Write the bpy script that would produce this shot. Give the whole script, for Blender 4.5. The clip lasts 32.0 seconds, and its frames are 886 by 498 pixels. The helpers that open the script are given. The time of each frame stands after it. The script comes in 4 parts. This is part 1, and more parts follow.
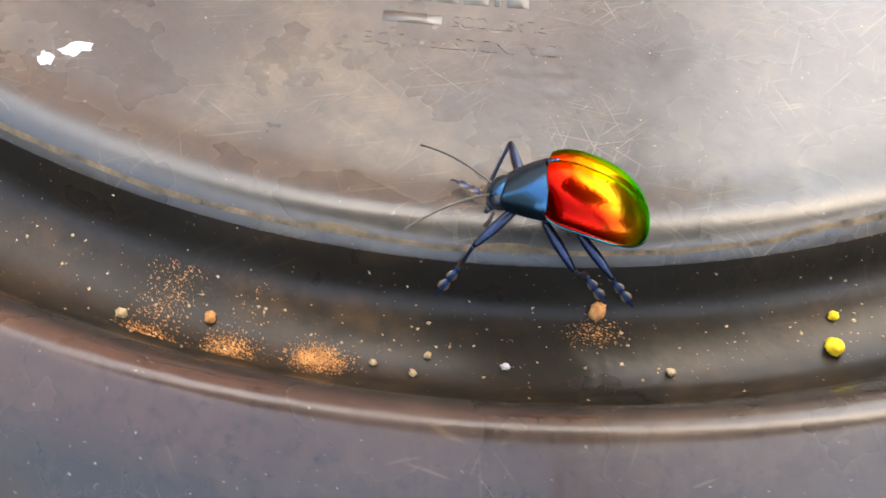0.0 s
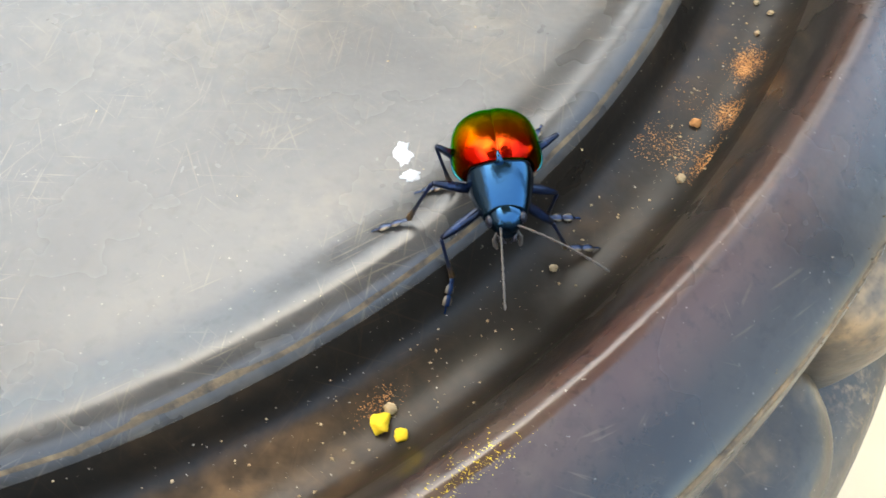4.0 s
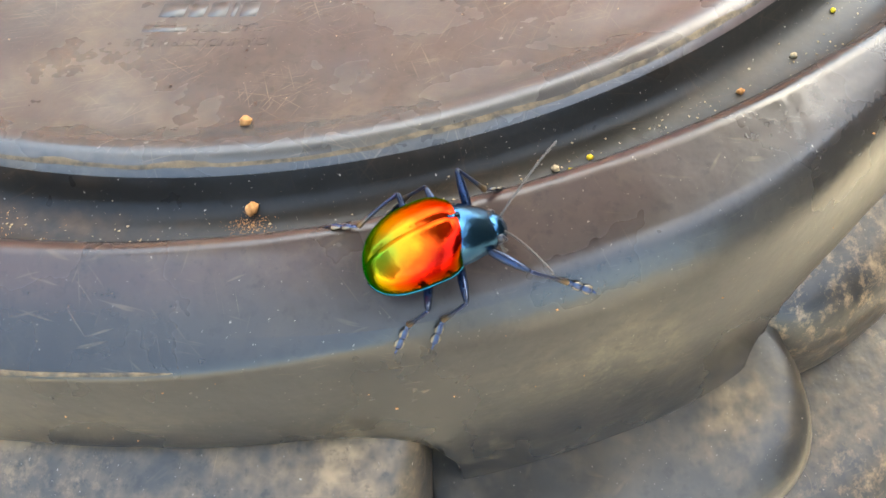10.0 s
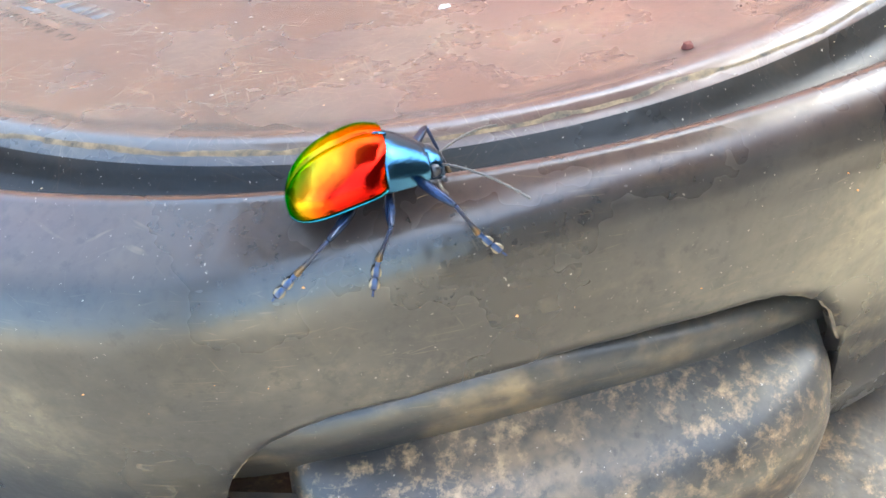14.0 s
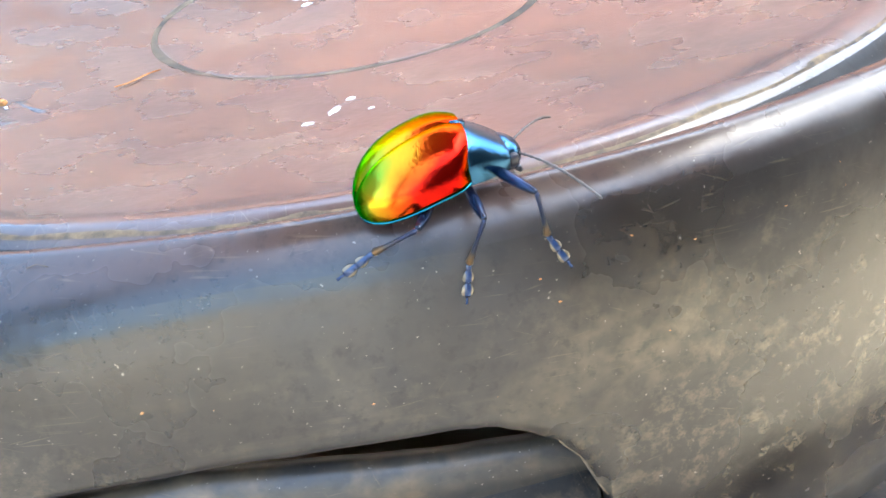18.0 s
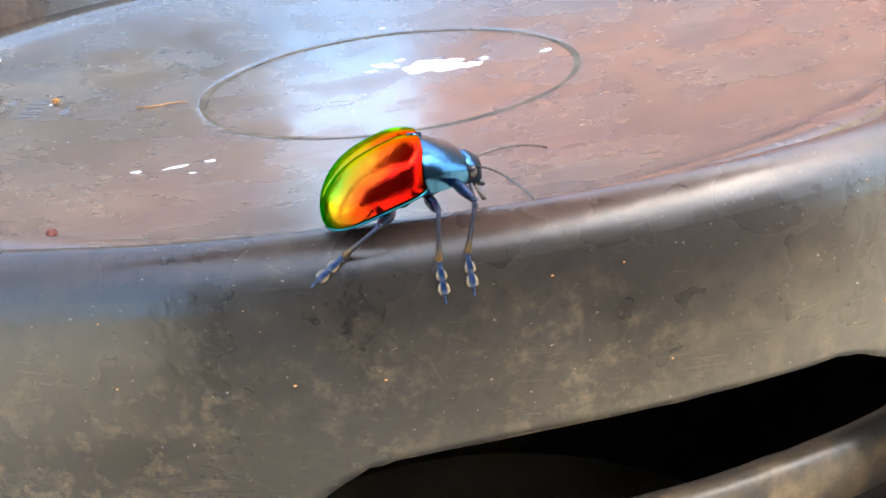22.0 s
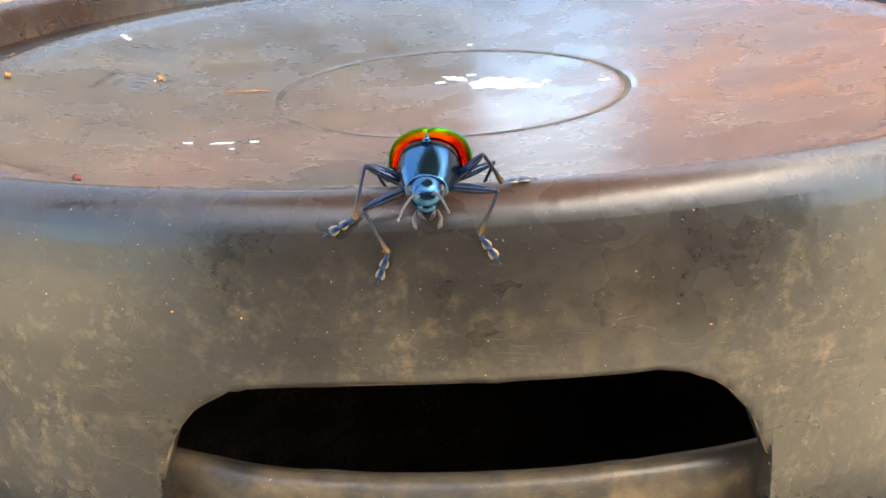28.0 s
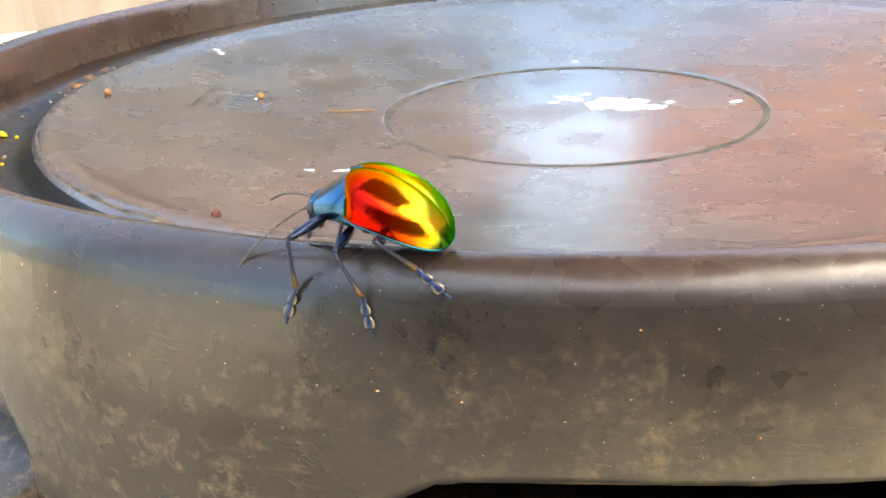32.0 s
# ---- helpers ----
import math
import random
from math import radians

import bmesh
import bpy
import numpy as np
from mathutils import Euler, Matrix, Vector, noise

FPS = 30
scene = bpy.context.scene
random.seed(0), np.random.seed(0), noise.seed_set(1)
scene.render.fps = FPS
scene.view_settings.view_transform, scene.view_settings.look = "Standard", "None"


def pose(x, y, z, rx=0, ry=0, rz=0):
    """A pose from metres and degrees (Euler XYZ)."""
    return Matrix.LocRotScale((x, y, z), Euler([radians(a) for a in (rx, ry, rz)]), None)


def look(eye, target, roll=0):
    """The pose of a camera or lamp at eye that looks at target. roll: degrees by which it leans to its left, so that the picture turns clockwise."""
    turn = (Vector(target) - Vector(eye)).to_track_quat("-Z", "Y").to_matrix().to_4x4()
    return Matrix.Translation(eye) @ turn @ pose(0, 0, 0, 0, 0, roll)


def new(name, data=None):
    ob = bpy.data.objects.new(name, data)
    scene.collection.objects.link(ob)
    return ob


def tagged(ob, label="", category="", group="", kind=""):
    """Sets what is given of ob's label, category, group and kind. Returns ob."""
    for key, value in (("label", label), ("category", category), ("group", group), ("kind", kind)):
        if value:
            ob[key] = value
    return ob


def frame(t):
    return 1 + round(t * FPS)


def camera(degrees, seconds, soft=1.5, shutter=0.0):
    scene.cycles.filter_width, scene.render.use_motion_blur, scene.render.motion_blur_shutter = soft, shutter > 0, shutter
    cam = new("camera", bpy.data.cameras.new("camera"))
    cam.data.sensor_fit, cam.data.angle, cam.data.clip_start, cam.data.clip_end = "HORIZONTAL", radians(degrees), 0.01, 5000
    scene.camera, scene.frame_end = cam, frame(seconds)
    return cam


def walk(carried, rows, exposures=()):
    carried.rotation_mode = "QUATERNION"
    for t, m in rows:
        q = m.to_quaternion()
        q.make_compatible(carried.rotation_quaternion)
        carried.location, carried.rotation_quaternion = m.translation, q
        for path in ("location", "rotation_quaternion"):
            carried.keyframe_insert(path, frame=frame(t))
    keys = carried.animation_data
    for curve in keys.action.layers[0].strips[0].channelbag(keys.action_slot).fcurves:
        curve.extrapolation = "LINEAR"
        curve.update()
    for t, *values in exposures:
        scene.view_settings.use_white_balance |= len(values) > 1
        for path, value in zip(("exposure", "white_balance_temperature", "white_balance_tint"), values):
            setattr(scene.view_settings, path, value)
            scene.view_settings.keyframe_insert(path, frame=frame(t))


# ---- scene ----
MM = 0.001
CAM_ROWS = [
    (0, -0.14553, 0.00349, 0.06761, 24.51, -2.20, -86.16),
    (0.5, -0.13960, 0.01950, 0.06334, 25.38, -2.43, -96.13),
    (1, -0.14022, 0.02146, 0.06484, 26.38, -1.10, -100.80),
    (1.5, -0.13274, 0.03547, 0.06247, 27.00, -4.78, -102.30),
    (2, -0.12834, 0.05558, 0.06216, 24.07, -3.79, -112.57),
    (2.5, -0.12216, 0.06858, 0.06094, 23.87, -1.87, -120.47),
    (3, -0.11333, 0.07425, 0.06172, 25.93, -0.93, -132.39),
    (3.5, -0.10224, 0.07812, 0.06574, 24.51, 0.09, -151.43),
    (4, -0.11173, 0.08212, 0.07115, 24.79, -3.55, -156.77),
    (4.5, -0.12158, 0.07493, 0.06929, 25.10, -4.41, -156.43),
    (6.5, -0.13857, 0.07407, 0.07990, 29.31, -3.59, -157.08),
    (7, -0.14597, 0.06869, 0.07877, 29.49, -2.23, -156.10),
    (7.5, -0.16157, 0.05413, 0.08209, 29.19, -0.68, -142.83),
    (8, -0.17454, 0.03383, 0.08433, 30.29, 0.60, -127.93),
    (8.5, -0.17467, 0.01215, 0.07926, 31.88, 1.03, -121.94),
    (9, -0.18005, -0.00677, 0.07583, 31.53, 4.02, -109.81),
    (9.5, -0.18006, -0.03250, 0.07167, 35.66, 2.99, -93.54),
    (10, -0.17442, -0.04260, 0.07734, 32.37, 3.80, -87.07),
    (10.5, -0.16332, -0.05170, 0.07095, 29.84, 2.70, -85.21),
    (11, -0.16691, -0.07694, 0.06647, 33.28, 6.47, -74.91),
    (11.5, -0.16405, -0.08255, 0.06222, 36.70, 4.38, -66.33),
    (12, -0.15820, -0.09268, 0.06256, 38.82, 3.99, -63.29),
    (12.5, -0.15776, -0.09842, 0.06309, 40.58, 5.10, -60.73),
    (13, -0.15461, -0.10487, 0.06329, 41.30, 5.31, -61.02),
    (13.5, -0.14898, -0.11258, 0.06224, 42.61, 4.88, -59.27),
    (14, -0.14434, -0.12029, 0.05908, 43.56, 5.15, -55.97),
    (14.5, -0.14442, -0.12012, 0.05286, 49.92, 4.92, -52.52),
    (15, -0.12705, -0.13257, 0.04331, 52.63, 6.90, -48.56),
    (15.5, -0.12378, -0.13856, 0.04197, 54.69, 6.65, -46.81),
    (17.5, -0.12236, -0.14393, 0.04398, 55.68, 8.16, -48.16),
    (18, -0.11789, -0.15019, 0.04376, 56.16, 7.54, -46.75),
    (18.5, -0.10509, -0.15748, 0.03999, 57.15, 7.09, -44.22),
    (19, -0.09387, -0.16285, 0.03935, 58.35, 7.84, -42.02),
    (19.5, -0.08930, -0.16654, 0.03905, 59.36, 8.54, -41.41),
    (20, -0.08984, -0.17016, 0.03949, 60.61, 7.33, -40.52),
    (20.5, -0.08529, -0.17478, 0.03882, 61.75, 5.70, -39.35),
    (21, -0.06948, -0.17602, 0.03822, 61.15, 5.15, -36.06),
    (21.5, -0.04873, -0.18651, 0.03816, 60.61, 6.76, -22.94),
    (22, -0.02644, -0.19485, 0.03909, 63.28, 6.12, -12.97),
    (22.5, -0.01662, -0.19258, 0.03751, 63.47, 4.04, -10.17),
    (23, -0.00409, -0.19618, 0.03614, 64.73, 3.60, -3.36),
    (23.5, 0.00340, -0.19779, 0.03346, 66.10, 3.23, -0.29),
    (24, 0.00508, -0.20122, 0.03537, 67.25, 3.07, 2.26),
    (24.5, 0.00750, -0.20249, 0.03537, 66.92, 3.25, 1.56),
    (25, 0.00590, -0.20311, 0.03735, 65.06, 3.45, 0.13),
    (25.5, 0.00432, -0.20510, 0.03657, 64.99, 3.44, -0.24),
    (27.5, 0.00266, -0.20810, 0.03798, 65.22, 3.56, -0.53),
    (28, -0.00000, -0.21107, 0.03885, 65.59, 3.14, -0.15),
    (28.5, -0.00141, -0.21205, 0.03965, 66.29, 3.22, -0.11),
    (29, -0.00052, -0.21034, 0.03909, 66.40, 2.87, 0.06),
    (29.5, 0.00046, -0.20842, 0.03883, 66.88, 2.82, 0.18),
    (30, -0.00174, -0.20321, 0.03687, 66.31, 3.55, 0.39),
    (30.5, -0.00486, -0.19790, 0.03739, 66.66, 3.43, 0.74),
    (31, -0.00944, -0.19676, 0.03811, 66.35, 3.56, 1.40),
    (31.5, -0.01381, -0.19766, 0.03916, 66.38, 3.32, 2.08),
    (32, -0.01908, -0.19720, 0.03970, 66.21, 3.27, 2.41),
]
cam = camera(55.49, 32.0, soft=1.5, shutter=0.12)
walk(cam, [(t, pose(x, y, z, rx, ry, rz)) for t, x, y, z, rx, ry, rz in CAM_ROWS], exposures=[(0.0, 3.65, 8200, 5), (2.0, 3.50, 7900, 2), (3.2, 3.20, 7650, -1), (4.2, 3.42, 7450, -2), (6.5, 2.82, 7500, -2), (8.0, 2.82, 7000, -2), (9.5, 3.60, 7200, -2), (11.5, 4.07, 7150, -4), (15.0, 4.24, 6200, -2), (19.0, 3.96, 6100, 1), (22.5, 3.65, 6700, 2), (25.5, 3.70, 6900, -1), (28.0, 3.62, 7500, 2), (32.0, 3.62, 7600, 2)])

# ---- light ----
SUN_AZ, SUN_EL = -35.0, 66.0
world = bpy.data.worlds.new("sky")
scene.world = world
world.use_nodes = True
wn = world.node_tree
sky = wn.nodes.new("ShaderNodeTexSky")
sky.sky_type, sky.sun_disc = "NISHITA", False
sky.sun_elevation, sky.sun_rotation = radians(SUN_EL), radians(90 - SUN_AZ)
sky.air_density, sky.dust_density = 0.8, 3.5
wn.links.new(sky.outputs[0], wn.nodes["Background"].inputs[0])
wn.nodes["Background"].inputs[1].default_value = 0.15
sun = new("sun", bpy.data.lights.new("sun", "SUN"))
sun.data.energy, sun.data.angle, sun.data.color = 1.2, radians(11), (1.0, 0.97, 0.93)
sd = Vector((math.cos(radians(SUN_AZ)) * math.cos(radians(SUN_EL)), math.sin(radians(SUN_AZ)) * math.cos(radians(SUN_EL)), math.sin(radians(SUN_EL))))
sun.matrix_world = look(sd * 3, (0, 0, 0))


# ---- materials ----
def material(name, base=(0.5, 0.5, 0.5), rough=0.5, metal=0.0):
    m = bpy.data.materials.new(name)
    m.use_nodes = True
    b = m.node_tree.nodes["Principled BSDF"]
    b.inputs["Base Color"].default_value = (*base, 1)
    b.inputs["Roughness"].default_value = rough
    b.inputs["Metallic"].default_value = metal
    return m, m.node_tree, b


def node(nt, kind, **values):
    n = nt.nodes.new(kind)
    for k, v in values.items():
        if k in n.inputs:
            n.inputs[k].default_value = v
    return n


def noise_tex(nt, coord, scale, detail=4.0, rough=0.55, stretch=None):
    n = node(nt, "ShaderNodeTexNoise", Scale=scale, Detail=detail, Roughness=rough)
    if stretch:
        mp = nt.nodes.new("ShaderNodeMapping")
        mp.inputs["Scale"].default_value = stretch
        nt.links.new(coord, mp.inputs[0])
        coord = mp.outputs[0]
    nt.links.new(coord, n.inputs["Vector"])
    return n.outputs["Fac"]


def ramp(nt, fac, stops):
    r = nt.nodes.new("ShaderNodeValToRGB")
    e = r.color_ramp.elements
    while len(e) < len(stops):
        e.new(0.5)
    for el, (p, c) in zip(e, stops):
        el.position, el.color = p, (*c, 1) if len(c) == 3 else c
    nt.links.new(fac, r.inputs[0])
    return r.outputs[0]


def mix(nt, fac, a, b):
    m = nt.nodes.new("ShaderNodeMix")
    m.data_type = "RGBA"
    for sock, v in ((m.inputs["Factor"], fac), (m.inputs[6], a), (m.inputs[7], b)):
        if isinstance(v, (int, float)):
            sock.default_value = v
        elif isinstance(v, tuple):
            sock.default_value = (*v, 1)
        else:
            nt.links.new(v, sock)
    return m.outputs[2]


def bump(nt, b, height, strength=0.3, distance=0.0002):
    bp = nt.nodes.new("ShaderNodeBump")
    bp.inputs["Strength"].default_value, bp.inputs["Distance"].default_value = strength, distance
    nt.links.new(height, bp.inputs["Height"])
    nt.links.new(bp.outputs[0], b.inputs["Normal"])


def coords(nt):
    return nt.nodes.new("ShaderNodeTexCoord").outputs["Object"]


def maths(nt, op, a, b=0.0):
    m = nt.nodes.new("ShaderNodeMath")
    m.operation = op
    for sock, v in zip(m.inputs, (a, b)):
        if isinstance(v, (int, float)):
            sock.default_value = v
        else:
            nt.links.new(v, sock)
    return m.outputs[0]


def around(nt, co):
    """Coordinates unrolled round the tub's side: along the rim, up the wall."""
    sp = nt.nodes.new("ShaderNodeSeparateXYZ")
    nt.links.new(co, sp.inputs[0])
    arc = maths(nt, "MULTIPLY", maths(nt, "ARCTAN2", maths(nt, "MULTIPLY", sp.outputs[1], -1.0), maths(nt, "MULTIPLY", sp.outputs[0], -1.0)), 0.137)
    cb = nt.nodes.new("ShaderNodeCombineXYZ")
    nt.links.new(arc, cb.inputs[0])
    nt.links.new(sp.outputs[2], cb.inputs[1])
    return cb.outputs[0], sp.outputs[2]


def over(nt, co):
    """Coordinates on the flat of the base."""
    sp = nt.nodes.new("ShaderNodeSeparateXYZ")
    nt.links.new(co, sp.inputs[0])
    cb = nt.nodes.new("ShaderNodeCombineXYZ")
    nt.links.new(sp.outputs[0], cb.inputs[0])
    nt.links.new(sp.outputs[1], cb.inputs[1])
    return cb.outputs[0], maths(nt, "SUBTRACT", maths(nt, "MULTIPLY", sp.outputs[0], 0.6), maths(nt, "MULTIPLY", sp.outputs[1], 0.8))


def streaks(nt, uv, angle, scale, stretch, lo, hi):
    """Hairline scratches: noise drawn out along one direction."""
    mp = nt.nodes.new("ShaderNodeMapping")
    mp.vector_type = "TEXTURE"
    mp.inputs["Rotation"].default_value = (0, 0, radians(angle))
    mp.inputs["Scale"].default_value = (1, 1 / stretch, 1)
    nt.links.new(uv, mp.inputs[0])
    n = noise_tex(nt, mp.outputs[0], scale, 2, 0.5)
    return ramp(nt, n, [(lo, (0, 0, 0)), (hi, (1, 1, 1))])


def grey(v):
    return (v, v, v)


def plastic(name, dark, light, dust, side=True, rough=(0.2, 0.4), relief=0.2, amount=0.5, bands=None, red=None, lines=(), scratch=0.4, speck=0.5, radial=None, cover=0.5, spec=0.5, grit=0.0):
    """Old weathered black plastic: two tones, dust in patches, specks and hairline scratches."""
    m, nt, b = material(name)
    co = coords(nt)
    uv, place = around(nt, co) if side else over(nt, co)
    tone = ramp(nt, noise_tex(nt, co, 30, 5, 0.55), [(0.3, dark), (0.72, light)])
    cloud = noise_tex(nt, co, 45, 7, 0.58)
    if red:
        where = maths(nt, "ADD", maths(nt, "MULTIPLY", place, 12.0), 0.62) if not side else ramp(nt, maths(nt, "MULTIPLY", place, 100.0), [(0.76, grey(0.1)), (0.94, grey(1))])
        where = maths(nt, "MULTIPLY", ramp(nt, noise_tex(nt, co, 13, 5), [(0.36, grey(0.15)), (0.6, grey(1))]), maths(nt, "MINIMUM", maths(nt, "MAXIMUM", where, 0.0), 1.0))
        tone = mix(nt, where, tone, red)
    film = ramp(nt, cloud, [(cover - 0.06, grey(0.05)), (cover + 0.22, grey(1))])
    if side:
        wipe = noise_tex(nt, uv, 260, 4, 0.6, (0.12, 1, 1))
        film = maths(nt, "MAXIMUM", film, ramp(nt, wipe, [(cover - 0.02, grey(0)), (cover + 0.24, grey(0.6))]))
        broad = ramp(nt, noise_tex(nt, uv, 55, 4, 0.55, (0.45, 1, 1)), [(0.40, grey(0.16)), (0.60, grey(1.0))])
        film = maths(nt, "MULTIPLY", film, broad)
    else:
        film = maths(nt, "MULTIPLY", film, ramp(nt, noise_tex(nt, uv, 22, 5, 0.55), [(0.40, grey(0.1)), (0.62, grey(1.0))]))
    fine = ramp(nt, noise_tex(nt, co, 420, 2, 0.5), [(0.34, grey(0.3)), (0.66, grey(1))])
    film = maths(nt, "MULTIPLY", maths(nt, "MULTIPLY", film, fine), amount)
    if bands:
        level = maths(nt, "MULTIPLY", maths(nt, "ADD", place, 0.03), 1 / 0.042)
        level = maths(nt, "ADD", level, maths(nt, "MULTIPLY", maths(nt, "SUBTRACT", noise_tex(nt, co, 60, 6), 0.5), 0.12))
        film = maths(nt, "MULTIPLY", film, ramp(nt, level, [(p, grey(v)) for p, v in bands]))
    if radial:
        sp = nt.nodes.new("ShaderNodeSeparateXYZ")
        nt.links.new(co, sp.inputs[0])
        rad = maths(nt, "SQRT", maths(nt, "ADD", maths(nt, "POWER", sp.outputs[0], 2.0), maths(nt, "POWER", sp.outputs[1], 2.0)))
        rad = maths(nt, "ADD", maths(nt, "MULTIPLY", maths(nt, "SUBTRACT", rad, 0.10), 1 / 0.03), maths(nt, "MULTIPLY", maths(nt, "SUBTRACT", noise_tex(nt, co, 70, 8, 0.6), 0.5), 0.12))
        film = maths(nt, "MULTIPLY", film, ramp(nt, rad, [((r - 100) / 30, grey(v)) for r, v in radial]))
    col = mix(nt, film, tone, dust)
    if grit:
        crust = ramp(nt, noise_tex(nt, co, 430, 6, 0.72), [(0.5, grey(0)), (0.68, grey(grit))])
        crust = maths(nt, "MULTIPLY", crust, ramp(nt, noise_tex(nt, co, 38, 4, 0.6), [(0.44, grey(0.05)), (0.6, grey(1))]))
        crust = maths(nt, "MULTIPLY", crust, ramp(nt, maths(nt, "MULTIPLY", maths(nt, "ADD", place, 0.03), 1 / 0.042), [(0.3, grey(1)), (0.7, grey(0.7)), (0.85, grey(0.15))]))
        col = mix(nt, crust, col, dust)
        col = mix(nt, ramp(nt, noise_tex(nt, co, 640, 4, 0.7), [(0.33, grey(0.4)), (0.44, grey(0))]), col, dark)
    sc = None
    for angle, scale, stretch, lo in lines:
        one = streaks(nt, uv, angle, scale, stretch, lo, lo + 0.07)
        sc = one if sc is None else maths(nt, "MAXIMUM", sc, one)
    worn = ramp(nt, noise_tex(nt, co, 85, 5), [(0.46, grey(0.04)), (0.58, grey(1))])
    sc = maths(nt, "MULTIPLY", sc, maths(nt, "MULTIPLY", worn, scratch))
    col = mix(nt, sc, col, tuple(min(1, 1.3 * d) for d in dust))
    sp = ramp(nt, noise_tex(nt, co, 2300, 2, 0.5), [(0.72, grey(0)), (0.77, grey(speck))])
    col = mix(nt, sp, col, (0.45, 0.4, 0.32))
    dk = ramp(nt, noise_tex(nt, co, 700, 2, 0.5), [(0.28, grey(0.25)), (0.46, grey(0))])
    col = mix(nt, dk, col, tuple(0.4 * d for d in dark))
    nt.links.new(col, b.inputs["Base Color"])
    b.inputs["Specular IOR Level"].default_value = spec
    rr = ramp(nt, noise_tex(nt, co, 60, 4, 0.5), [(0.3, grey(rough[0])), (0.72, grey(rough[1]))])
    rr = maths(nt, "ADD", rr, maths(nt, "MULTIPLY", film, 0.16))
    nt.links.new(rr, b.inputs["Roughness"])
    h = maths(nt, "ADD", noise_tex(nt, co, 420, 2, 0.5), maths(nt, "MULTIPLY", sc, -0.5))
    h = maths(nt, "ADD", h, maths(nt, "MULTIPLY", noise_tex(nt, co, 55, 3), 1.6))
    bump(nt, b, h, relief, 0.0004)
    return m


FLAT_LINES = ((15, 3000, 0.03, 0.63), (-38, 3600, 0.024, 0.64), (72, 3300, 0.04, 0.64), (-71, 2600, 0.022, 0.65), (44, 3400, 0.028, 0.65), (-12, 2800, 0.02, 0.66))
SIDE_LINES = ((84, 3600, 0.04, 0.65), (97, 3200, 0.05, 0.67), (62, 3800, 0.05, 0.68), (-40, 3600, 0.06, 0.70), (20, 3400, 0.05, 0.70))
RIM_BANDS = [(0.0, 0.9), (0.35, 0.75), (0.5, 1.0), (0.64, 1.0), (0.73, 0.62), (0.80, 0.35), (0.88, 0.22), (0.965, 0.55)]
LUG_BANDS = [(0.0, 0.3), (0.25, 0.4), (0.36, 1.0), (0.5, 1.0)]
PLATE_DUST = [(100, 0.6), (108, 0.5), (110.5, 0.15), (113, 0.25), (114.6, 0.6), (116, 0.5)]
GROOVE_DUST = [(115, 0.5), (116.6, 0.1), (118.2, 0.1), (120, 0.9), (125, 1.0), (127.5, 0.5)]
M_TUB = plastic("weathered_black_plastic", (0.022, 0.022, 0.021), (0.052, 0.051, 0.049), (0.2, 0.16, 0.105), False, (0.16, 0.36), amount=0.75, red=(0.1, 0.05, 0.038), lines=FLAT_LINES, scratch=0.24, speck=0.3, relief=0.14, radial=PLATE_DUST, cover=0.46, spec=0.52)
# base tones far darker than the plate's; brown dust thickest on the groove floor
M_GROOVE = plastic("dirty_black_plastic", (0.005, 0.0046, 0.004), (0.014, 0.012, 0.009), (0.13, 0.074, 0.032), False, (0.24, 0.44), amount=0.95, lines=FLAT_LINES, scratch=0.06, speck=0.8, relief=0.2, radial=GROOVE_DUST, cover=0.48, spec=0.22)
# red here is the clay wall's reflection, painted into the crest's colour
M_RIM = plastic("rubbed_black_plastic", (0.003, 0.0029, 0.0027), (0.026, 0.024, 0.0215), (0.21, 0.158, 0.087), True, (0.18, 0.4), amount=0.56, bands=RIM_BANDS, red=(0.052, 0.026, 0.02), lines=SIDE_LINES, scratch=0.12, speck=0.35, relief=0.16, cover=0.52, spec=0.48, grit=0.48)
M_LEDGE = plastic("muddy_ledge_plastic", (0.01, 0.0095, 0.009), (0.04, 0.036, 0.031), (0.32, 0.21, 0.1), True, (0.32, 0.52), amount=0.95, lines=SIDE_LINES, scratch=0.1, relief=0.3, cover=0.5, spec=0.45)
M_LOW = plastic("muddy_black_plastic", (0.009, 0.0088, 0.0085), (0.045, 0.043, 0.04), (0.34, 0.22, 0.11), True, (0.3, 0.52), amount=1.0, bands=LUG_BANDS, lines=SIDE_LINES, scratch=0.1, relief=0.32, cover=0.44, spec=0.42, grit=0.6)


# ---- mesh helpers ----
def mesh_object(name, verts, faces, mat, parent=None, smooth=True, label=""):
    me = bpy.data.meshes.new(name)
    me.from_pydata([tuple(v) for v in verts], [], faces)
    me.update()
    if smooth:
        me.polygons.foreach_set("use_smooth", [True] * len(me.polygons))
    if mat:
        me.materials.append(mat)
    ob = new(name, me)
    if parent:
        ob.parent = parent
    if label:
        ob["label"] = label
    return ob


def part(name, bm, mat, parent=None, label="", smooth=True):
    """Links a bmesh as one mesh object under a thing or under a part."""
    me = bpy.data.meshes.new(name)
    bm.normal_update()
    bm.to_mesh(me)
    bm.free()
    if smooth:
        me.polygons.foreach_set("use_smooth", [True] * len(me.polygons))
    me.materials.append(mat)
    ob = new(name, me)
    if parent:
        ob.parent = parent
    if label:
        ob["label"] = label
    return ob


def empty(name, m=None, **tags):
    ob = new(name)
    ob.empty_display_size = 0.005
    if m is not None:
        ob.matrix_world = m
    return tagged(ob, **tags)


def smooth01(a, b, x):
    u = min(1, max(0, (x - a) / (b - a)))
    return u * u * (3 - 2 * u)


